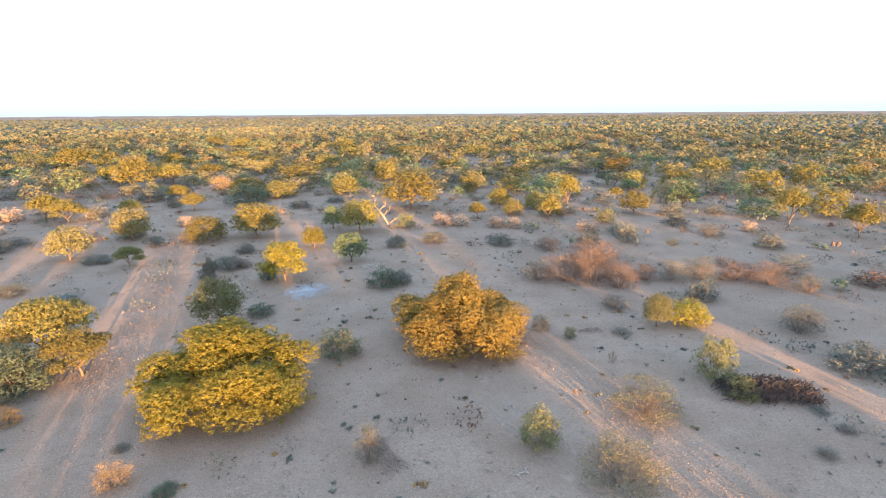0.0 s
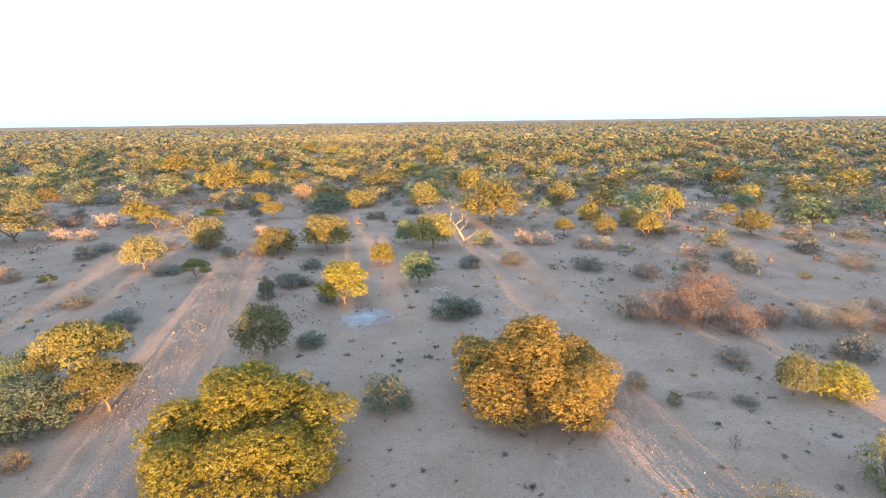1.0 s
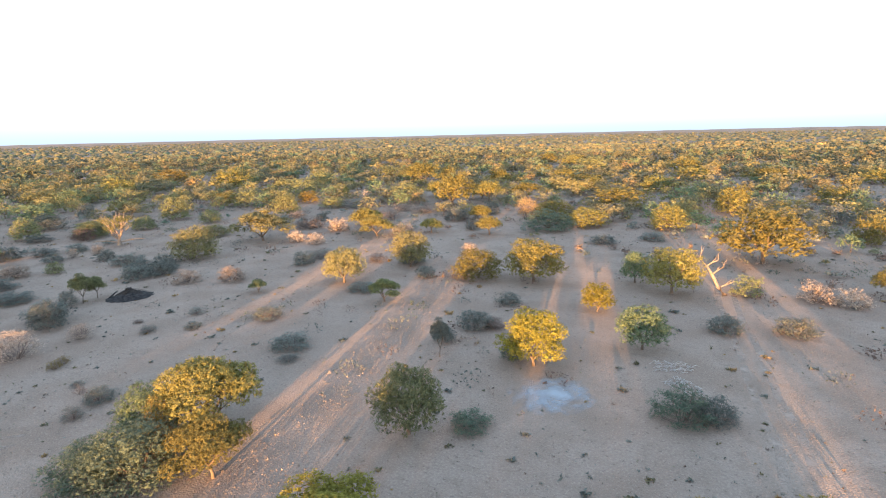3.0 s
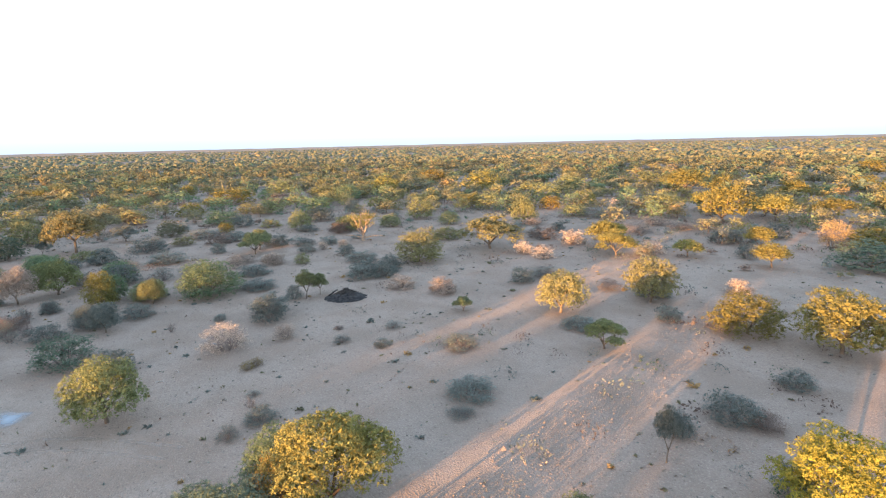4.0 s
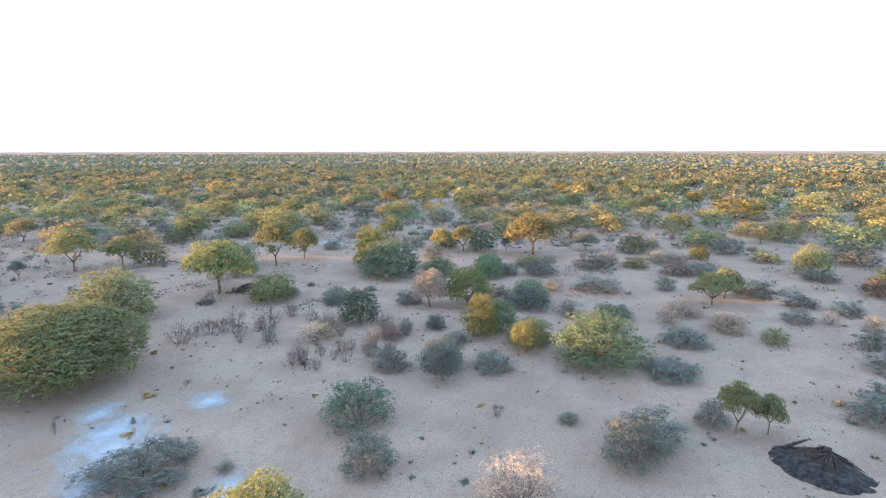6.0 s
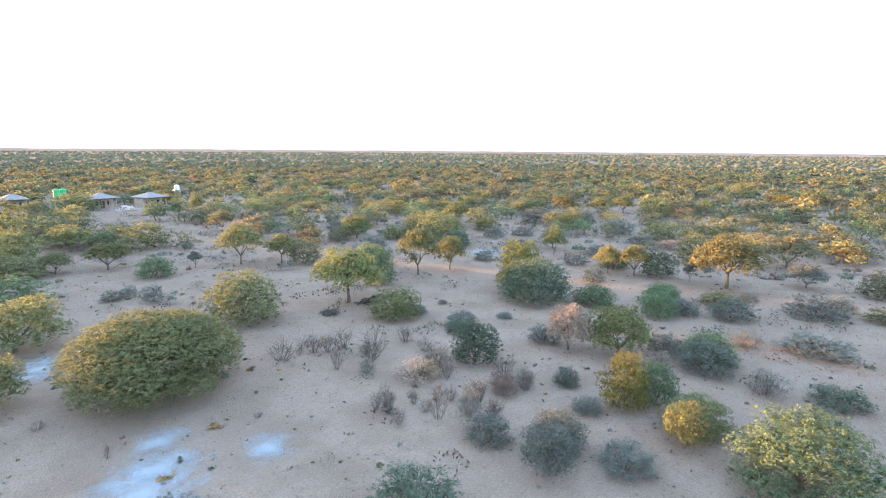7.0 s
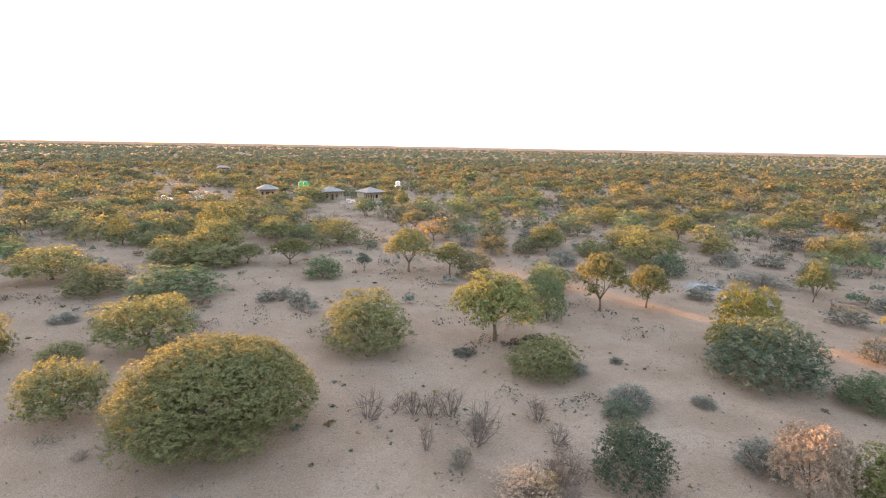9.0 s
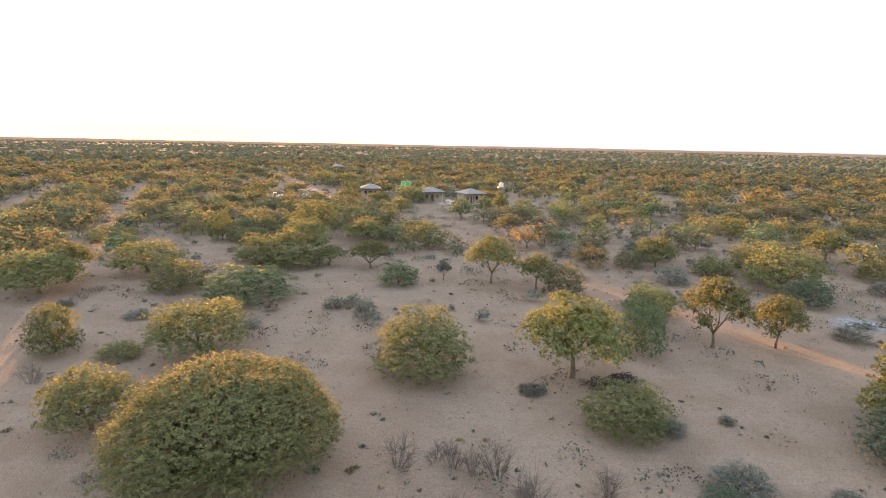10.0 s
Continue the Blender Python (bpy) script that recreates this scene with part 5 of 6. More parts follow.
def cottage(x, y, turn, wide, label):
    root = tagged(new("cottage"), label, "cottage", "cottages of the camp")
    root.matrix_world = pose(x, y, lie(x, y), 0, 0, turn)
    w = wide - 1.3
    box("plinth", (wide - 0.3, wide - 0.3, 0.3), (0, 0, 0.05), PAVING, root)
    box("wall", (w, 0.22, 2.9), (0, -w / 2 + 0.11, 1.6), WALL, root)
    for sx in (-1, 1):
        box("wall", (0.22, w - 2.3, 2.9), (sx * (w / 2 - 0.11), -1.15 + 0.11, 1.6), WALL, root)
    # the front wall stands back behind a veranda, with a door and two windows
    front = w / 2 - 2.1
    for cx, ww in ((-w / 2 + 0.45, 0.9), (-0.95, 0.7), (0.95, 0.7), (w / 2 - 0.45, 0.9)):
        box("wall", (ww - 0.02, 0.22, 2.9), (cx, front, 1.6), WALL, root)
    for sx in (-1, 1):
        cx = sx * ((w / 2 - 0.9 + 1.3) / 2)
        ww = (w / 2 - 0.9) - 1.3
        win = box("window", (max(ww, 0.5), 0.06, 1.2), (cx, front, 1.75), TIMBER, root, "dark-framed window")
        box("pane", (max(ww, 0.5) - 0.14, 0.03, 1.05), (0, 0.03, 0), GLASS, win)
        box("wall", (max(ww, 0.5), 0.22, 1.0), (cx, front, 0.65), WALL, root)
        box("wall", (max(ww, 0.5), 0.22, 0.7), (cx, front, 2.7), WALL, root)
    door = box("door", (1.15, 0.07, 2.1), (0, front, 1.25), TIMBER, root, "dark timber door")
    box("door_handle", (0.04, 0.08, 0.16), (0.42, 0.06, -0.05), CHROME, door)
    box("lintel", (1.2, 0.22, 0.72), (0, front, 2.68), WALL, root)
    for sx in (-1, -0.35, 0.35, 1):
        box("veranda_post", (0.2, 0.2, 2.85), (sx * (w / 2 - 0.1), w / 2 - 0.1, 1.6), WALL, root, "", 0.02)
    box("veranda_beam", (w, 0.16, 0.2), (0, w / 2 - 0.1, 3.12), TIMBER, root)
    hip_roof("roof", wide, wide, 1.35, (0, 0, 3.38), root)
    return root


cottage(-75.3, -144.0, 14, 7.4, "cream cottage with a pale hipped roof and veranda among trees")
cottage(-55.7, -154.0, 2, 6.9, "cream cottage with a pale hipped roof half hidden by bushes")
cottage(-87.5, -139.5, 22, 7.5, "cream cottage with a pale hipped roof behind a green tree")
cottage(-30.0, -316.0, 5, 7.5, "far cottage with a pale hipped roof among trees")
apron = tagged(new("paved_yard", mesh_from("paved_yard", [(-4.5, -3, 0), (4.5, -3, 0), (4.5, 3, 0), (-4.5, 3, 0), (-4.5, -3, 0.1), (4.5, -3, 0.1), (4.5, 3, 0.1), (-4.5, 3, 0.1)],
                                           [(4, 5, 6, 7), (0, 1, 5, 4), (1, 2, 6, 5), (2, 3, 7, 6), (3, 0, 4, 7)], [PAVING])), "pale paved yard beside a cottage", "pavement", kind="structure")
apron.matrix_world = pose(-81.3, -138.5, lie(-81.3, -138.5) - 0.02, 0, 0, 14)


def garden_bench(x, y, turn):
    root = tagged(new("bench"), "white slatted garden bench on a paved yard", "bench", "benches by the cottage")
    root.matrix_world = pose(x, y, lie(x, y) + 0.08, 0, 0, turn)
    for k in range(3):
        box("slat", (1.6, 0.12, 0.04), (0, -0.18 + 0.17 * k, 0.46), WHITE, root)
    for k in range(2):
        box("back_slat", (1.6, 0.04, 0.13), (0, -0.27, 0.62 + 0.2 * k), WHITE, root)
    for sx in (-0.7, 0.7):
        box("leg", (0.08, 0.5, 0.46), (sx, 0, 0.22), WHITE, root)


garden_bench(-80.6, -140.2, 14)
garden_bench(-81.5, -137.2, 14)


def pickup(x, y, turn, canopy, label):
    """A double-cab pickup, nose along +x."""
    root = tagged(new("pickup_truck"), label, "pickup truck", "parked vehicles of the camp")
    root.matrix_world = pose(x, y, lie(x, y), 0, 0, turn)
    side = [(-2.55, 0.55), (-2.55, 1.05), (-0.75, 1.08), (1.05, 1.08), (2.3, 0.98), (2.5, 0.8), (2.5, 0.45), (2.05, 0.4), (-2.1, 0.42)]
    bm = bmesh.new()
    for sy in (-0.88, 0.88):
        bm.faces.new([bm.verts.new((a, sy, b)) for a, b in side])
    bm.verts.ensure_lookup_table()
    n = len(side)
    for i in range(n):
        bm.faces.new([bm.verts[i], bm.verts[(i + 1) % n], bm.verts[n + (i + 1) % n], bm.verts[n + i]])
    bmesh.ops.recalc_face_normals(bm, faces=bm.faces[:])
    bmesh.ops.bevel(bm, geom=bm.edges[:], offset=0.06, segments=2, affect="EDGES", profile=0.6)
    me = bpy.data.meshes.new("body")
    bm.to_mesh(me)
    bm.free()
    me.materials.append(WHITE)
    part("body", me, root)

    def cab(name, x0, x1, slope0, slope1, z1, mat, grow):
        w0, w1 = 0.84 + grow, 0.68 + grow
        v = [(x0, -w0, 1.05), (x1, -w0, 1.05), (x1, w0, 1.05), (x0, w0, 1.05), (x0 + slope0, -w1, z1), (x1 - slope1, -w1, z1), (x1 - slope1, w1, z1), (x0 + slope0, w1, z1)]
        return mesh_from(name, v, [(0, 3, 2, 1), (4, 5, 6, 7), (0, 1, 5, 4), (1, 2, 6, 5), (2, 3, 7, 6), (3, 0, 4, 7)], [mat])

    part("cab", cab("cab", -0.8, 1.15, 0.15, 0.6, 1.72, WHITE, 0.0), root)
    for sy in (-1, 1):
        for x0, x1 in ((-0.55, 0.12), (0.2, 0.72)):
            part("side_window", mesh_from("side_window", [(x0, sy * 0.835, 1.14), (x1 + 0.1, sy * 0.835, 1.14), (x1 - 0.12, sy * 0.73, 1.58), (x0 + 0.05, sy * 0.73, 1.58)], [(0, 1, 2, 3)], [GLASS]), root)
    part("windscreen", mesh_from("windscreen", [(1.08, -0.74, 1.13), (1.08, 0.74, 1.13), (0.66, 0.64, 1.63), (0.66, -0.64, 1.63)], [(0, 1, 2, 3)], [GLASS]), root)
    if canopy:
        part("canopy", cab("canopy", -2.5, -0.85, 0.12, 0.05, 1.7, WHITE, 0.0), root, None, "white load-bed canopy")
    for wx in (-1.55, 1.55):
        for sy in (-1, 1):
            tyre = cylinder("wheel", 0.37, 0.37, -0.13, 0.13, (wx, sy * 0.82, 0.37), TYRE, root, "", 20, (90, 0, 0))
            cylinder("rim", 0.21, 0.21, -0.145, 0.145, (0, 0, 0), CHROME, tyre, "", 12)
    for sy in (-0.65, 0.65):
        box("headlight", (0.06, 0.32, 0.16), (2.49, sy, 0.78), LAMP, root)
        box("tail_light", (0.05, 0.14, 0.3), (-2.56, sy * 1.15, 0.82), REDLAMP, root)
    box("bumper", (0.14, 1.7, 0.18), (2.52, 0, 0.5), CHROME, root, "", 0.03)
    return root


pickup(-25.2, -149.8, 195, False, "white double-cab pickup parked on sand among trees")
pickup(-36.5, -148.1, 190, True, "white pickup with a canopy parked before a carport")

carport = tagged(new("carport"), "low carport with a pale sheet roof on steel posts", "carport")
carport.matrix_world = pose(-35.0, -153.0, lie(-35.0, -153.0), 0, 0, 8)
for sx in (-2.6, 0, 2.6):
    for sy in (-2.0, 2.0):
        cylinder("post", 0.06, 0.06, 0, 2.45, (sx, sy, 0), STEEL, carport, "", 8)
rib = []
for k in range(29):
    rib.append((-3.0 + 6.0 * k / 28, 0.05 * (k % 2)))
v = [(a, sy, 2.5 + b + (0.12 if sy > 0 else 0)) for sy in (-2.4, 2.4) for a, b in rib] + [(a, sy, 2.47 + b + (0.12 if sy > 0 else 0)) for sy in (-2.4, 2.4) for a, b in rib]
n = len(rib)
f = [(i, i + 1, n + i + 1, n + i) for i in range(n - 1)] + [(2 * n + i, 3 * n + i, 3 * n + i + 1, 2 * n + i + 1) for i in range(n - 1)]
f += [(i, 2 * n + i, 2 * n + i + 1, i + 1) for i in range(n - 1)] + [(n + i, n + i + 1, 3 * n + i + 1, 3 * n + i) for i in range(n - 1)]
part("roof", mesh_from("roof", v, f, [ROOFING]), carport, None, "ribbed pale sheet roof")


def tank_stand(x, y, level, tanks, radius, tall, material, label, turn):
    root = tagged(new("water_tank"), label, "water tank", "water tanks of the camp")
    root.matrix_world = pose(x, y, lie(x, y), 0, 0, turn)
    half = radius * (tanks if tanks > 1 else 1) + 0.1
    for sx in (-half, half):
        for sy in (-radius, radius):
            cylinder("leg", 0.07, 0.07, 0, level, (sx, sy, 0), STEEL, root, "", 8)
    for sy in (-radius, radius):
        v, f = tubes([[((-half, sy, 0.2), 0.03), ((half, sy, level - 0.2), 0.03)], [((half, sy, 0.2), 0.03), ((-half, sy, level - 0.2), 0.03)]], 5)
        part("brace", mesh_from("brace", v, f, [STEEL]), root)
    box("platform", (2 * half + 0.3, 2 * radius + 0.3, 0.12), (0, 0, level), STEEL, root)
    for k in range(tanks):
        cx = (k - (tanks - 1) / 2) * 2 * radius * 1.03
        t = cylinder("tank", radius, radius, level + 0.07, level + tall * 0.86, (cx, 0, 0), material, root, "", 24)
        cylinder("shoulder", radius, radius * 0.35, level + tall * 0.86, level + tall * 0.97, (0, 0, 0), material, t, "", 24)
        cylinder("lid", radius * 0.33, radius * 0.33, level + tall * 0.97, level + tall * 1.02, (0, 0, 0), material, t, "", 16)
        for j in range(4):
            cylinder("hoop", radius * 1.02, radius * 1.02, level + tall * (0.15 + 0.2 * j), level + tall * (0.15 + 0.2 * j) + 0.07, (0, 0, 0), material, t, "", 24)
    return root


tank_stand(-67.8, -161.5, 2.6, 2, 0.85, 2.7, GREEN, "twin bright green plastic water tanks on a steel stand", 12)
tank_stand(-102.6, -164.5, 3.2, 1, 0.85, 1.8, WHITE, "white plastic water tank on a steel stand", 0)


# ---- small bleached pieces on the sand ----
def bone(x, y, long, turn):
    g = random.Random(int(x * 10))
    pts = [((long * (k / 4 - 0.5), 0.18 * long * math.sin(k * 0.8), 0.03 + 0.05 * (k % 2)), 0.035 - 0.004 * k) for k in range(5)]
    v, f = tubes([pts], 6)
    ob = new("bleached_stick", mesh_from("bleached_stick", v, f, [SILVER], True))
    ob.matrix_world = pose(x, y, lie(x, y), 0, 0, turn)
    return tagged(ob, "short bleached white stick lying on sand", "stick", "bleached sticks on the sand")


for px, py, long, turn in ((4.0, 23.3, 0.6, 20), (4.3, 23.6, 0.5, 100), (3.7, 23.1, 0.4, -40), (-52.0, 30.0, 0.5, 30), (-50.5, 28.8, 0.6, 80)):
    bone(px, py, long, turn)

# ---- the bush beyond: too many plants to count ----
ACROSS = (math.cos(radians(SUN_YAW)), math.sin(radians(SUN_YAW)))
# open lanes between the plants, along the sun's way: across from, to, and from how far along
# left open so that streaks of sun reach the sand
LANES = [(7.2, 12.4, -26), (-20.9, -18.6, -20), (-37.8, -35.4, -20), (34.6, 36.2, -20), (93.6, 97.6, -60)]
PLANTED = [(o.location.x, o.location.y, 0.45 * max(o.scale.x, 2.0) + 1.6) for o in scene.objects if o.type == "EMPTY" and o.parent is None]
GRID = {}
for px, py, pr in PLANTED:
    for gx in range(int((px - pr - 4) // 8), int((px + pr + 4) // 8) + 1):
        for gy in range(int((py - pr - 4) // 8), int((py + pr + 4) // 8) + 1):
            GRID.setdefault((gx, gy), []).append((px, py, pr))
CLEAR = [(-80, -136, 13), (-77, -124, 9), (-86, -112, 7), (-75.3, -144, 8), (-55.7, -154, 6), (-88, -139, 6), (-30, -145, 10), (-36, -150, 8), (-68, -161, 5), (-103, -164, 4), (-72, -108, 9), (-74, -92, 7), (-30, -316, 9)]


def free(x, y, room, flank, lowly):
    """False where a plant, a clearing or an open lane already is, or by the flight, where the plants stand one by one."""
    s, along = x * ACROSS[0] + y * ACROSS[1], x * sun_way.x + y * sun_way.y
    stray = 1.2 * noise.noise((x / 7, y / 7, 4.4))
    for lo, hi, start in LANES:
        if lo - room - stray < s < hi + room + stray and start < along < (12 if lowly else 190):
            return False
    for cx, cy, cr in CLEAR:
        if math.hypot(x - cx, y - cy) < cr:
            return False
    for px, py, pr in GRID.get((int(x // 8), int(y // 8)), ()):
        if (x - px) ** 2 + (y - py) ** 2 < pr * pr:
            return False
    if inside(x, y) or sunward(x, y):
        return math.hypot(x, y) > 300 or lowly or along > (26 if s > 14 else 31)
    return from_flight(x, y) > flank


def inside(x, y):
    """The unseen ground inside the flight's curve: added low shrubs that shade the sand, and trees only farther toward
    the sun.
    """
    return x > -37 + 0.6 * max(0, 10 - y) and (y < 10 or x > 29 + 0.85 * (y - 20))

TRUNK_QUADS = 15


def grove_forms(tufts, size):
    """Whole trees as leaves and trunk boards, in a box one wide and one high."""
    out = []
    for i in range(9):
        lobes = (dome_lobes(13), umbrella_lobes(13, 0.3), round_lobes(12))[i % 3]
        quads = crown_quads(lobes, tufts, 5, size, 0.5, 0.3)
        limbs = [((0, 0, -0.03), (0, 0, 0.22), 0.03)]
        for k in range(4):
            a = 1.6 * k + 0.5 * i
            limbs.append(((0, 0, 0.2), (0.27 * math.cos(a), 0.27 * math.sin(a), 0.62), 0.018))
        boards = []
        for p, q, r in limbs:
            p, q = np.array(p), np.array(q)
            for j in range(3):
                f0, f1 = 2 * math.pi * j / 3, 2 * math.pi * (j + 1) / 3
                u0, u1 = np.array((math.cos(f0), math.sin(f0), 0)), np.array((math.cos(f1), math.sin(f1), 0))
                boards.append((p + r * u0, p + r * u1, q + 0.4 * r * u1, q + 0.4 * r * u0))
        out.append(np.concatenate([np.array(boards), quads]))
    return out


def far_bush(name, r0, r1, per, leaves, size, label, seed, stems=False, low_share=0.45, lobes=1, sides=6, ragged=0.1, core=1.0, where=None, full=(), stretch=1.0):
    g = np.random.default_rng(seed)
    n = int(math.pi * (r1 * r1 - r0 * r0) / per)
    r = np.sqrt(g.uniform(r0 * r0, r1 * r1, n))
    a = g.uniform(0, 2 * math.pi, n)
    x, y = CX + r * np.cos(a), CY + r * np.sin(a)
    small = g.uniform(0, 1, n) < low_share
    high = np.where(small, g.uniform(0.7, 1.9, n), 2.3 + 3.0 * g.beta(2, 2.2, n))
    # low trees only in the belt behind the start of the flight, so sun reaches the crowns
    along, across = x * sun_way.x + y * sun_way.y, x * ACROSS[0] + y * ACROSS[1]
    high = np.where((along > 20) & (along < 160) & (across > -50) & (across < 14), np.minimum(high * 0.95, 4.3), high)
    wide = np.where(small, g.uniform(1.2, 3.2, n), high * g.uniform(1.2, 1.9, n) * stretch)
    keep = np.array([free(px, py, 0.45 * w, (42 + 40 * k) if lowly else (76 + 24 * k), lowly) for px, py, w, lowly, k in zip(x, y, wide, small, g.uniform(0, 1, n))])
    if where:
        keep &= np.array([where(px, py) for px, py in zip(x, y)])
    x, y, small, high, wide = x[keep], y[keep], small[keep], high[keep], wide[keep]
    n = len(x)
    z = np.array([lie(px, py) for px, py in zip(x, y)])
    grove = np.zeros((0, 4, 3)), np.zeros(0, int)
    if full:
        # the trees whole: crowns of leaves and forked trunks, each turned its own way
        shade, big = g.choice([0, 1, 2, 3, 6], n, p=[0.36, 0.4, 0.16, 0.05, 0.03]), np.flatnonzero(~small)
        forms, got, tones = grove_forms(*full), [], []
        for i in big:
            form, turn = forms[g.integers(0, len(forms))], g.uniform(0, 2 * math.pi)
            spun = form @ np.array(((math.cos(turn), math.sin(turn), 0), (-math.sin(turn), math.cos(turn), 0), (0, 0, 1)))
            got.append(spun * (wide[i], wide[i], high[i]) + (x[i], y[i], z[i]))
            tones.append(np.where(np.arange(len(form)) < TRUNK_QUADS, 8, shade[i]))
        grove = np.concatenate(got), np.concatenate(tones)
        x, y, z, high, wide, small = x[small], y[small], z[small], high[small], wide[small], small[small]
        n = len(x)
    # each crown: a few lumpy caps of foliage, and loose tufts on them
    la = g.uniform(0, 2 * math.pi, (n, lobes)) + np.arange(lobes) * 2.1
    lr = g.uniform(0.1, 0.3, (n, lobes)) * (0 if lobes == 1 else 1)
    lift = g.uniform(-0.2, 0.0, (n, lobes)) * (0 if lobes == 1 else 1)
    reach = g.uniform(0.26, 0.36, (n, lobes)) if lobes > 1 else np.full((n, 1), 0.5)
    foot = np.where(small, 0.12, g.uniform(0.16, 0.36, n))[:, None]
    rings = [(0.0, 1.0, 1)] + ([(0.55, 0.86, sides), (1.0, 0.45, sides), (0.82, 0.0, sides)] if sides > 7 else [(0.62, 0.86, sides), (1.0, 0.3, sides)])
    shape = [(r * math.cos(2 * math.pi * k / m), r * math.sin(2 * math.pi * k / m), h) for r, h, m in rings for k in range(m)]
    tris = [(0, 1 + k, 1 + (k + 1) % sides) for k in range(sides)]
    for i in range(len(rings) - 2):
        p, q = 1 + i * sides, 1 + (i + 1) * sides
        for k in range(sides):
            k2 = (k + 1) % sides
            tris += [(p + k, q + k, q + k2), (p + k, q + k2, p + k2)]
    shape = np.array(shape)
    spin = g.uniform(0, 2 * math.pi, (n, lobes))
    rough = 1 + ragged * g.normal(size=(n, lobes, len(shape)))
    cs, sn = np.cos(spin)[:, :, None], np.sin(spin)[:, :, None]
    sx, sy = shape[:, 0] * rough, shape[:, 1] * rough
    caps = np.empty((n, lobes, len(shape), 3))
    caps[..., 0] = x[:, None, None] + wide[:, None, None] * ((lr * np.cos(la))[:, :, None] + reach[:, :, None] * (cs * sx - sn * sy))
    caps[..., 1] = y[:, None, None] + wide[:, None, None] * ((lr * np.sin(la))[:, :, None] + reach[:, :, None] * (sn * sx + cs * sy))
    tip = (1 + lift)[:, :, None]
    caps[..., 2] = z[:, None, None] + high[:, None, None] * np.clip(foot[:, :, None] + (tip - foot[:, :, None]) * shape[:, 2] + 0.5 * ragged * g.normal(size=(n, lobes, len(shape))), 0.02, 1.1)
    # tufts on the caps, which keep to the inside of them
    heart = np.empty((n, lobes, 1, 3))
    heart[..., 0, 0] = x[:, None] + wide[:, None] * lr * np.cos(la)
    heart[..., 0, 1] = y[:, None] + wide[:, None] * lr * np.sin(la)
    heart[..., 0, 2] = z[:, None] + high[:, None] * (foot + 0.25 * (1 - foot))
    inner = heart + (caps - heart) * core
    which = g.integers(0, lobes, (n, leaves))
    spot = g.integers(0, len(shape) - (sides if sides > 7 else 0), (n, leaves))
    spot2 = g.integers(0, len(shape), (n, leaves))
    row = np.arange(n)[:, None]
    mixk = g.uniform(0.35, 1.0, (n, leaves, 1))
    c = caps[row, which, spot] * mixk + caps[row, which, spot2] * (1 - mixk)
    middle = np.stack([x, y, z + 0.35 * high], axis=1)[:, None, :]
    d = c - middle
    c = middle + d * g.uniform(0.85, 1.06, (n, leaves, 1))
    d /= np.linalg.norm(d, axis=2)[:, :, None] + 1e-6
    d = d * 0.55 + np.array((0, 0, 0.8))
    q = leaf_quads(c.reshape(-1, 3), d.reshape(-1, 3), 1.0, 0.4, g)
    mid = c.reshape(-1, 3)[:, None, :]
    q = mid + (q - mid) * np.repeat(size * wide, leaves)[:, None, None]
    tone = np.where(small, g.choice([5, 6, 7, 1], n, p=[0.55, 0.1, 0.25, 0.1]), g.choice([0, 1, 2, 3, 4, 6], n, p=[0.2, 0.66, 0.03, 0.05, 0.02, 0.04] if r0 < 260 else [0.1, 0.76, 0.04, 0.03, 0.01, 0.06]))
    cap_tone = np.repeat(tone, lobes * len(tris))
    tone = np.repeat(tone, leaves)
    if stems:
        tall = np.flatnonzero(~small)
        tx, ty, tz, th = x[tall], y[tall], z[tall], high[tall] * 0.5
        for j in range(3):
            f0, f1 = 2 * math.pi * j / 3, 2 * math.pi * (j + 1) / 3
            corner = [(f0, 0.14, -0.05), (f1, 0.14, -0.05), (f1, 0.08, 1.0), (f0, 0.08, 1.0)]
            tq = np.stack([np.stack([tx + rr * math.cos(f), ty + rr * math.sin(f), tz + th * zz], axis=1) for f, rr, zz in corner], axis=1)
            q = np.concatenate([q, tq])
            tone = np.concatenate([tone, np.full(len(tall), 8)])
    q, tone = np.concatenate([q, grove[0]]), np.concatenate([tone, grove[1]])
    # the farther tiers take the crown tones that hold shade and haze
    kinds = ["khaki" if r0 < 200 else "far_shaded_khaki", "drab" if r0 < 200 else "far_shaded_drab", "green", "rust", "pale", "grey", "dark", "brown"]
    offs = (np.arange(n * lobes) * len(shape))[:, None, None]
    tri_index = (np.array(tris)[None] + offs).reshape(-1)
    nt, nq, nv = len(tri_index) // 3, len(q), n * lobes * len(shape)
    me = bpy.data.meshes.new(name)
    me.vertices.add(nv + 4 * nq)
    me.vertices.foreach_set("co", np.concatenate([inner.reshape(-1, 3), q.reshape(-1, 3)]).astype(np.float32).ravel())
    me.loops.add(3 * nt + 4 * nq)
    me.loops.foreach_set("vertex_index", np.concatenate([tri_index, nv + np.arange(4 * nq)]).astype(np.int32))
    me.polygons.add(nt + nq)
    me.polygons.foreach_set("loop_start", np.concatenate([3 * np.arange(nt), 3 * nt + 4 * np.arange(nq)]).astype(np.int32))
    for m in [LEAF[kd] for kd in kinds] + [BARK]:
        me.materials.append(m)
    me.polygons.foreach_set("material_index", np.concatenate([cap_tone, tone]).astype(np.int32))
    me.polygons.foreach_set("use_smooth", [r0 >= 600] * nt + [False] * nq)
    me.update(calc_edges=True)
    return tagged(new(name, me), label, "bush", kind="stuff")


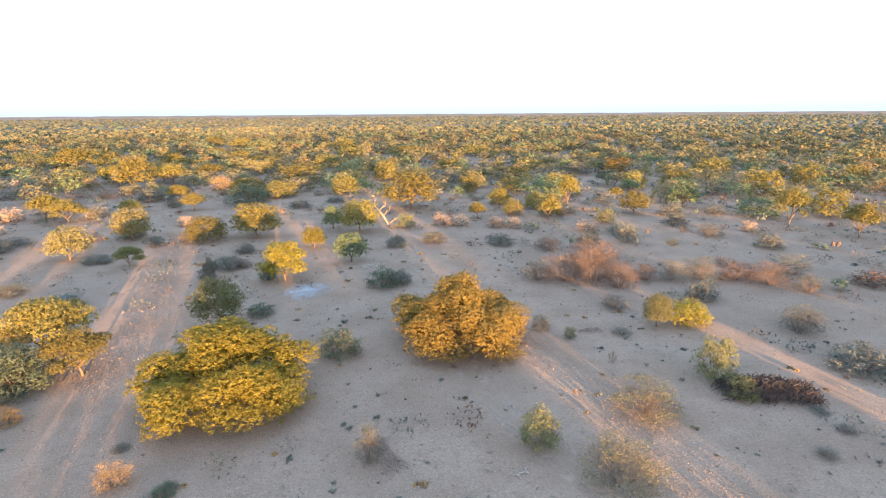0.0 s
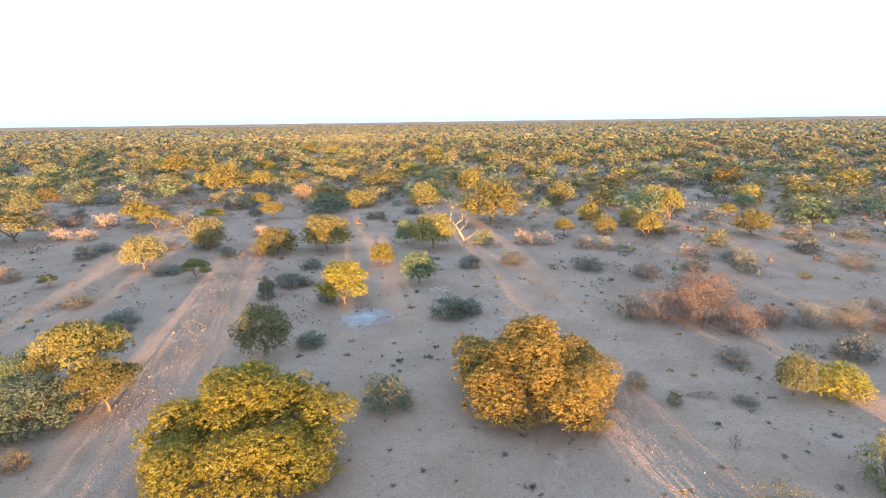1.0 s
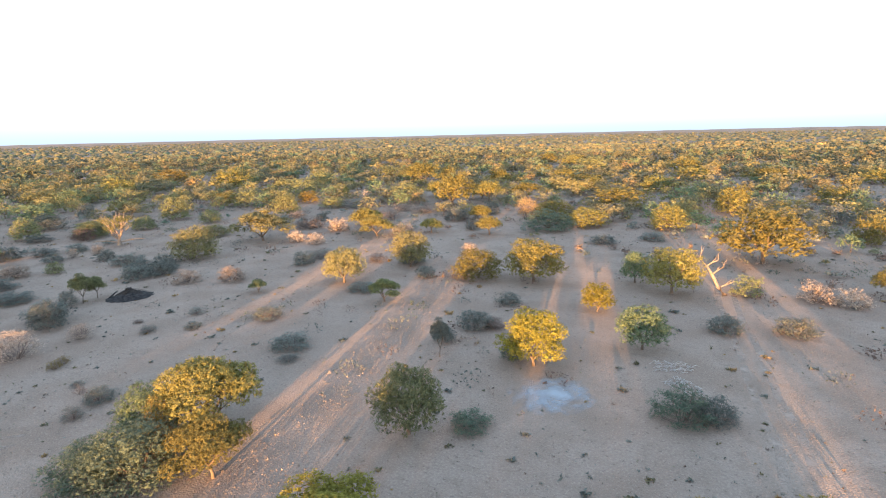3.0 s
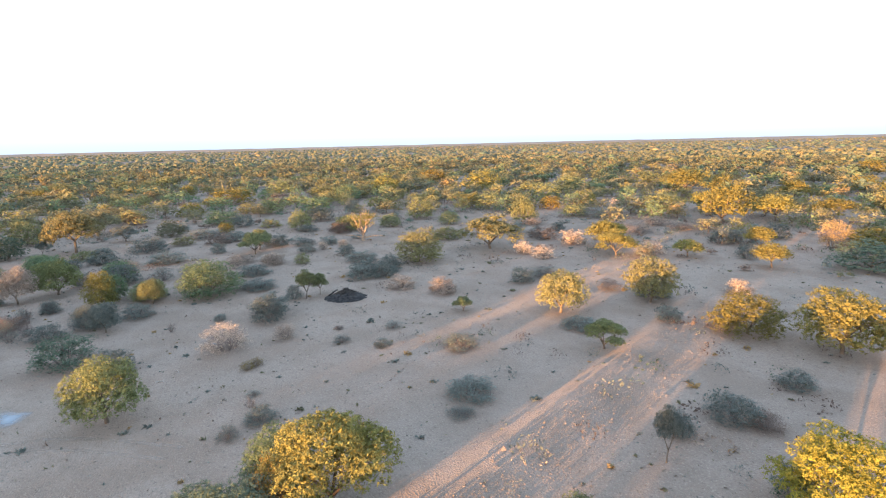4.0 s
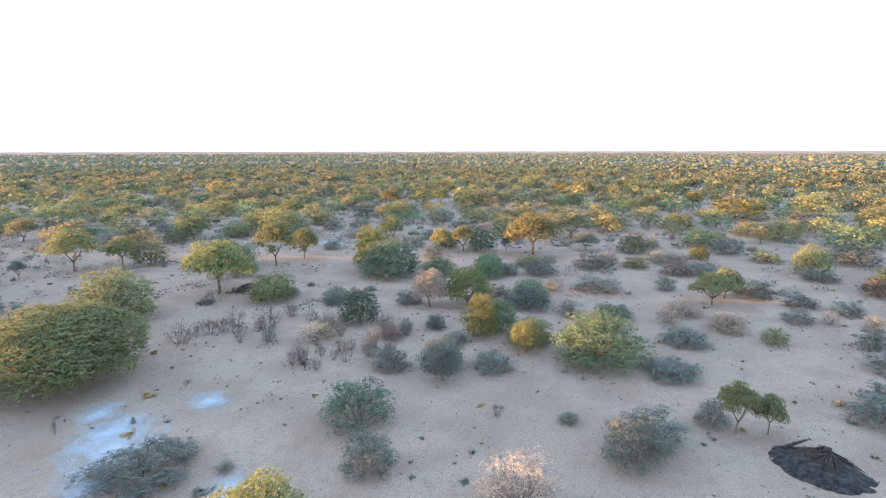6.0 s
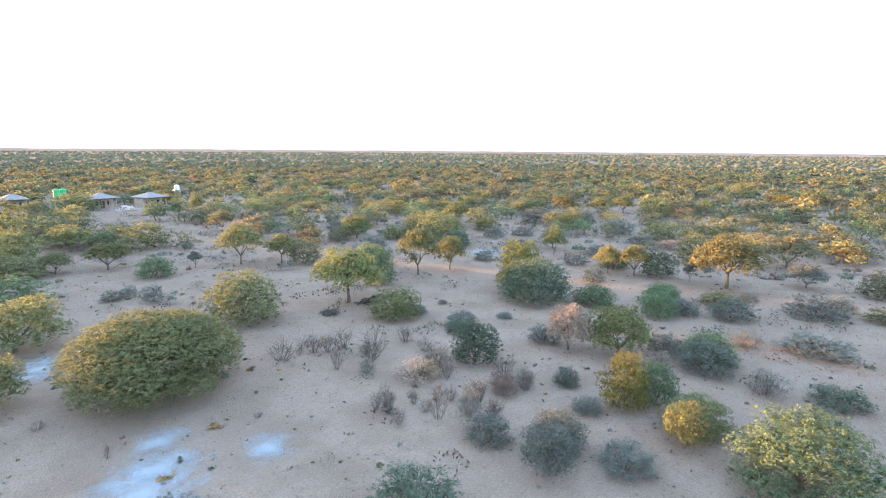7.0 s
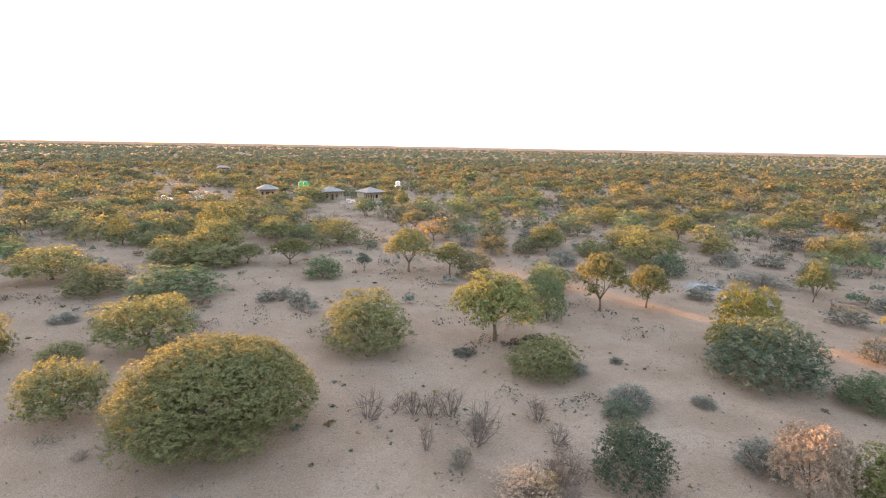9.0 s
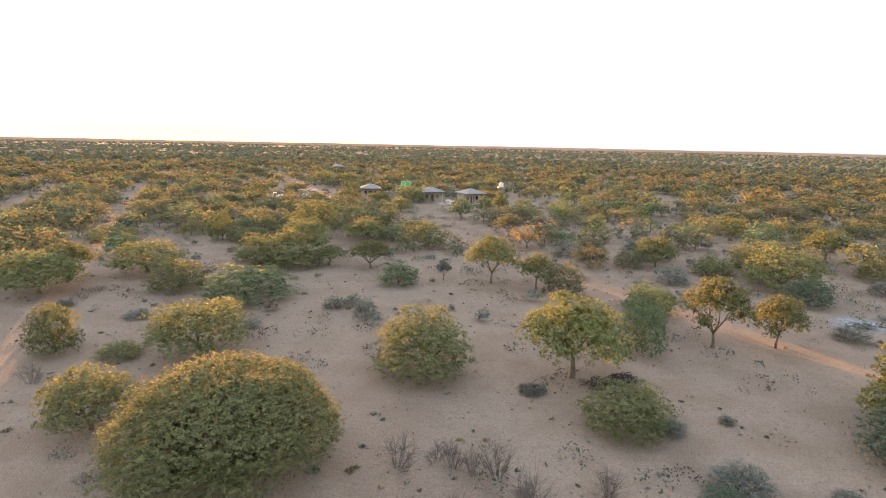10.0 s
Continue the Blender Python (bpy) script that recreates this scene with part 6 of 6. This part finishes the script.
def sunward(x, y):
    """The belt of added trees toward the sun, mostly out of view, that shades the sand."""
    along, s = x * sun_way.x + y * sun_way.y, x * ACROSS[0] + y * ACROSS[1]
    return (24 if s > 14 else 29) < along < 150 and -46 < s < (34 if along < 42 else 41)


def sun_screen(x, y):
    """More added trees in that belt and on its flank, to block stray strips of sun."""
    along, s = x * sun_way.x + y * sun_way.y, x * ACROSS[0] + y * ACROSS[1]
    return (45 < along < 120 and 41 < s < 93) or (28 < along < 78 and -33 < s < 33)


far_bush("bush_thicket", 0, 165, 23, 38, 0.085, "thick olive and golden thorn bush on sand", 11, False, 0.6, 2, 6, 0.18, 0.55, full=(84, 0.045))
# the next three are added to shade the sand; most stand out of view
far_bush("close_thicket", 30, 200, 13, 24, 0.07, "added olive thorn trees, mostly out of view, that shade the sand", 16, False, 0.1, 2, 5, 0.18, 0.85, sunward, (40, 0.05))
far_bush("low_sun_thicket", 30, 200, 24, 24, 0.07, "added thorn trees that block stray strips of low sun", 18, False, 0.1, 2, 5, 0.18, 0.85, sun_screen, (40, 0.05))
# fills the unseen ground, only to cast shade
far_bush("inner_scrub", 0, 120, 9, 16, 0.12, "added dense low grey scrub, out of view, that shades the sand", 15, False, 1.0, 1, 5, 0.16, 0.7, inside)
far_bush("outer_thicket", 165, 270, 27, 16, 0.08, "thick olive and golden thorn bush", 14, False, 0.5, 2, 6, 0.2, 0.7, full=(24, 0.088))
far_bush("middle_distance_bush", 270, 430, 36, 10, 0.12, "thick olive and golden thorn bush further out", 19, False, 0.45, 2, 5, 0.24, 0.8, full=(10, 0.125), stretch=1.15)
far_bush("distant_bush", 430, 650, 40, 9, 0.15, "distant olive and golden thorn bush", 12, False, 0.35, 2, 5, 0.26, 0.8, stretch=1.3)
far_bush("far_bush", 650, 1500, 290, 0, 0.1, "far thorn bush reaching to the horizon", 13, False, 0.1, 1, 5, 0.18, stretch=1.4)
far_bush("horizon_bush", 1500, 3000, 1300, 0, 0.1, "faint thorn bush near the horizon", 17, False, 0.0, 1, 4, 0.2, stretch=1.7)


def horizon_woods():
    """The canopy of the bush out to the horizon."""
    g = np.random.default_rng(5)
    seg, radii = 360, [2500, 2680, 3000, 3400, 3900, 4600]
    verts, faces = [], []
    for i, r in enumerate(radii):
        for k in range(seg):
            a = 2 * math.pi * (k + 0.5 * (i % 2)) / seg
            verts.append((CX + r * math.cos(a), CY + r * math.sin(a), -0.5 if i == 0 else g.uniform(1.0, 4.5) + max(0, r - 2600) * 0.0045))
    for i in range(len(radii) - 1):
        for k in range(seg):
            a, b, c, d = i * seg + k, i * seg + (k + 1) % seg, (i + 1) * seg + (k + 1) % seg, (i + 1) * seg + k
            faces.append((a, d, c, b))
    return tagged(new("horizon_woods", mesh_from("horizon_woods", verts, faces, [WOODS])), "hazy brown-green bush along the horizon", "bush", kind="stuff")


# distance haze is put into this canopy colour as a pale brown
WOODS = plain_material("haze_toned_canopy", (0.25, 0.2, 0.165), (0.36, 0.29, 0.24), 0.006, 1.0)
WOODS.node_tree.nodes["Principled BSDF"].inputs["Specular IOR Level"].default_value = 0.0
horizon_woods()
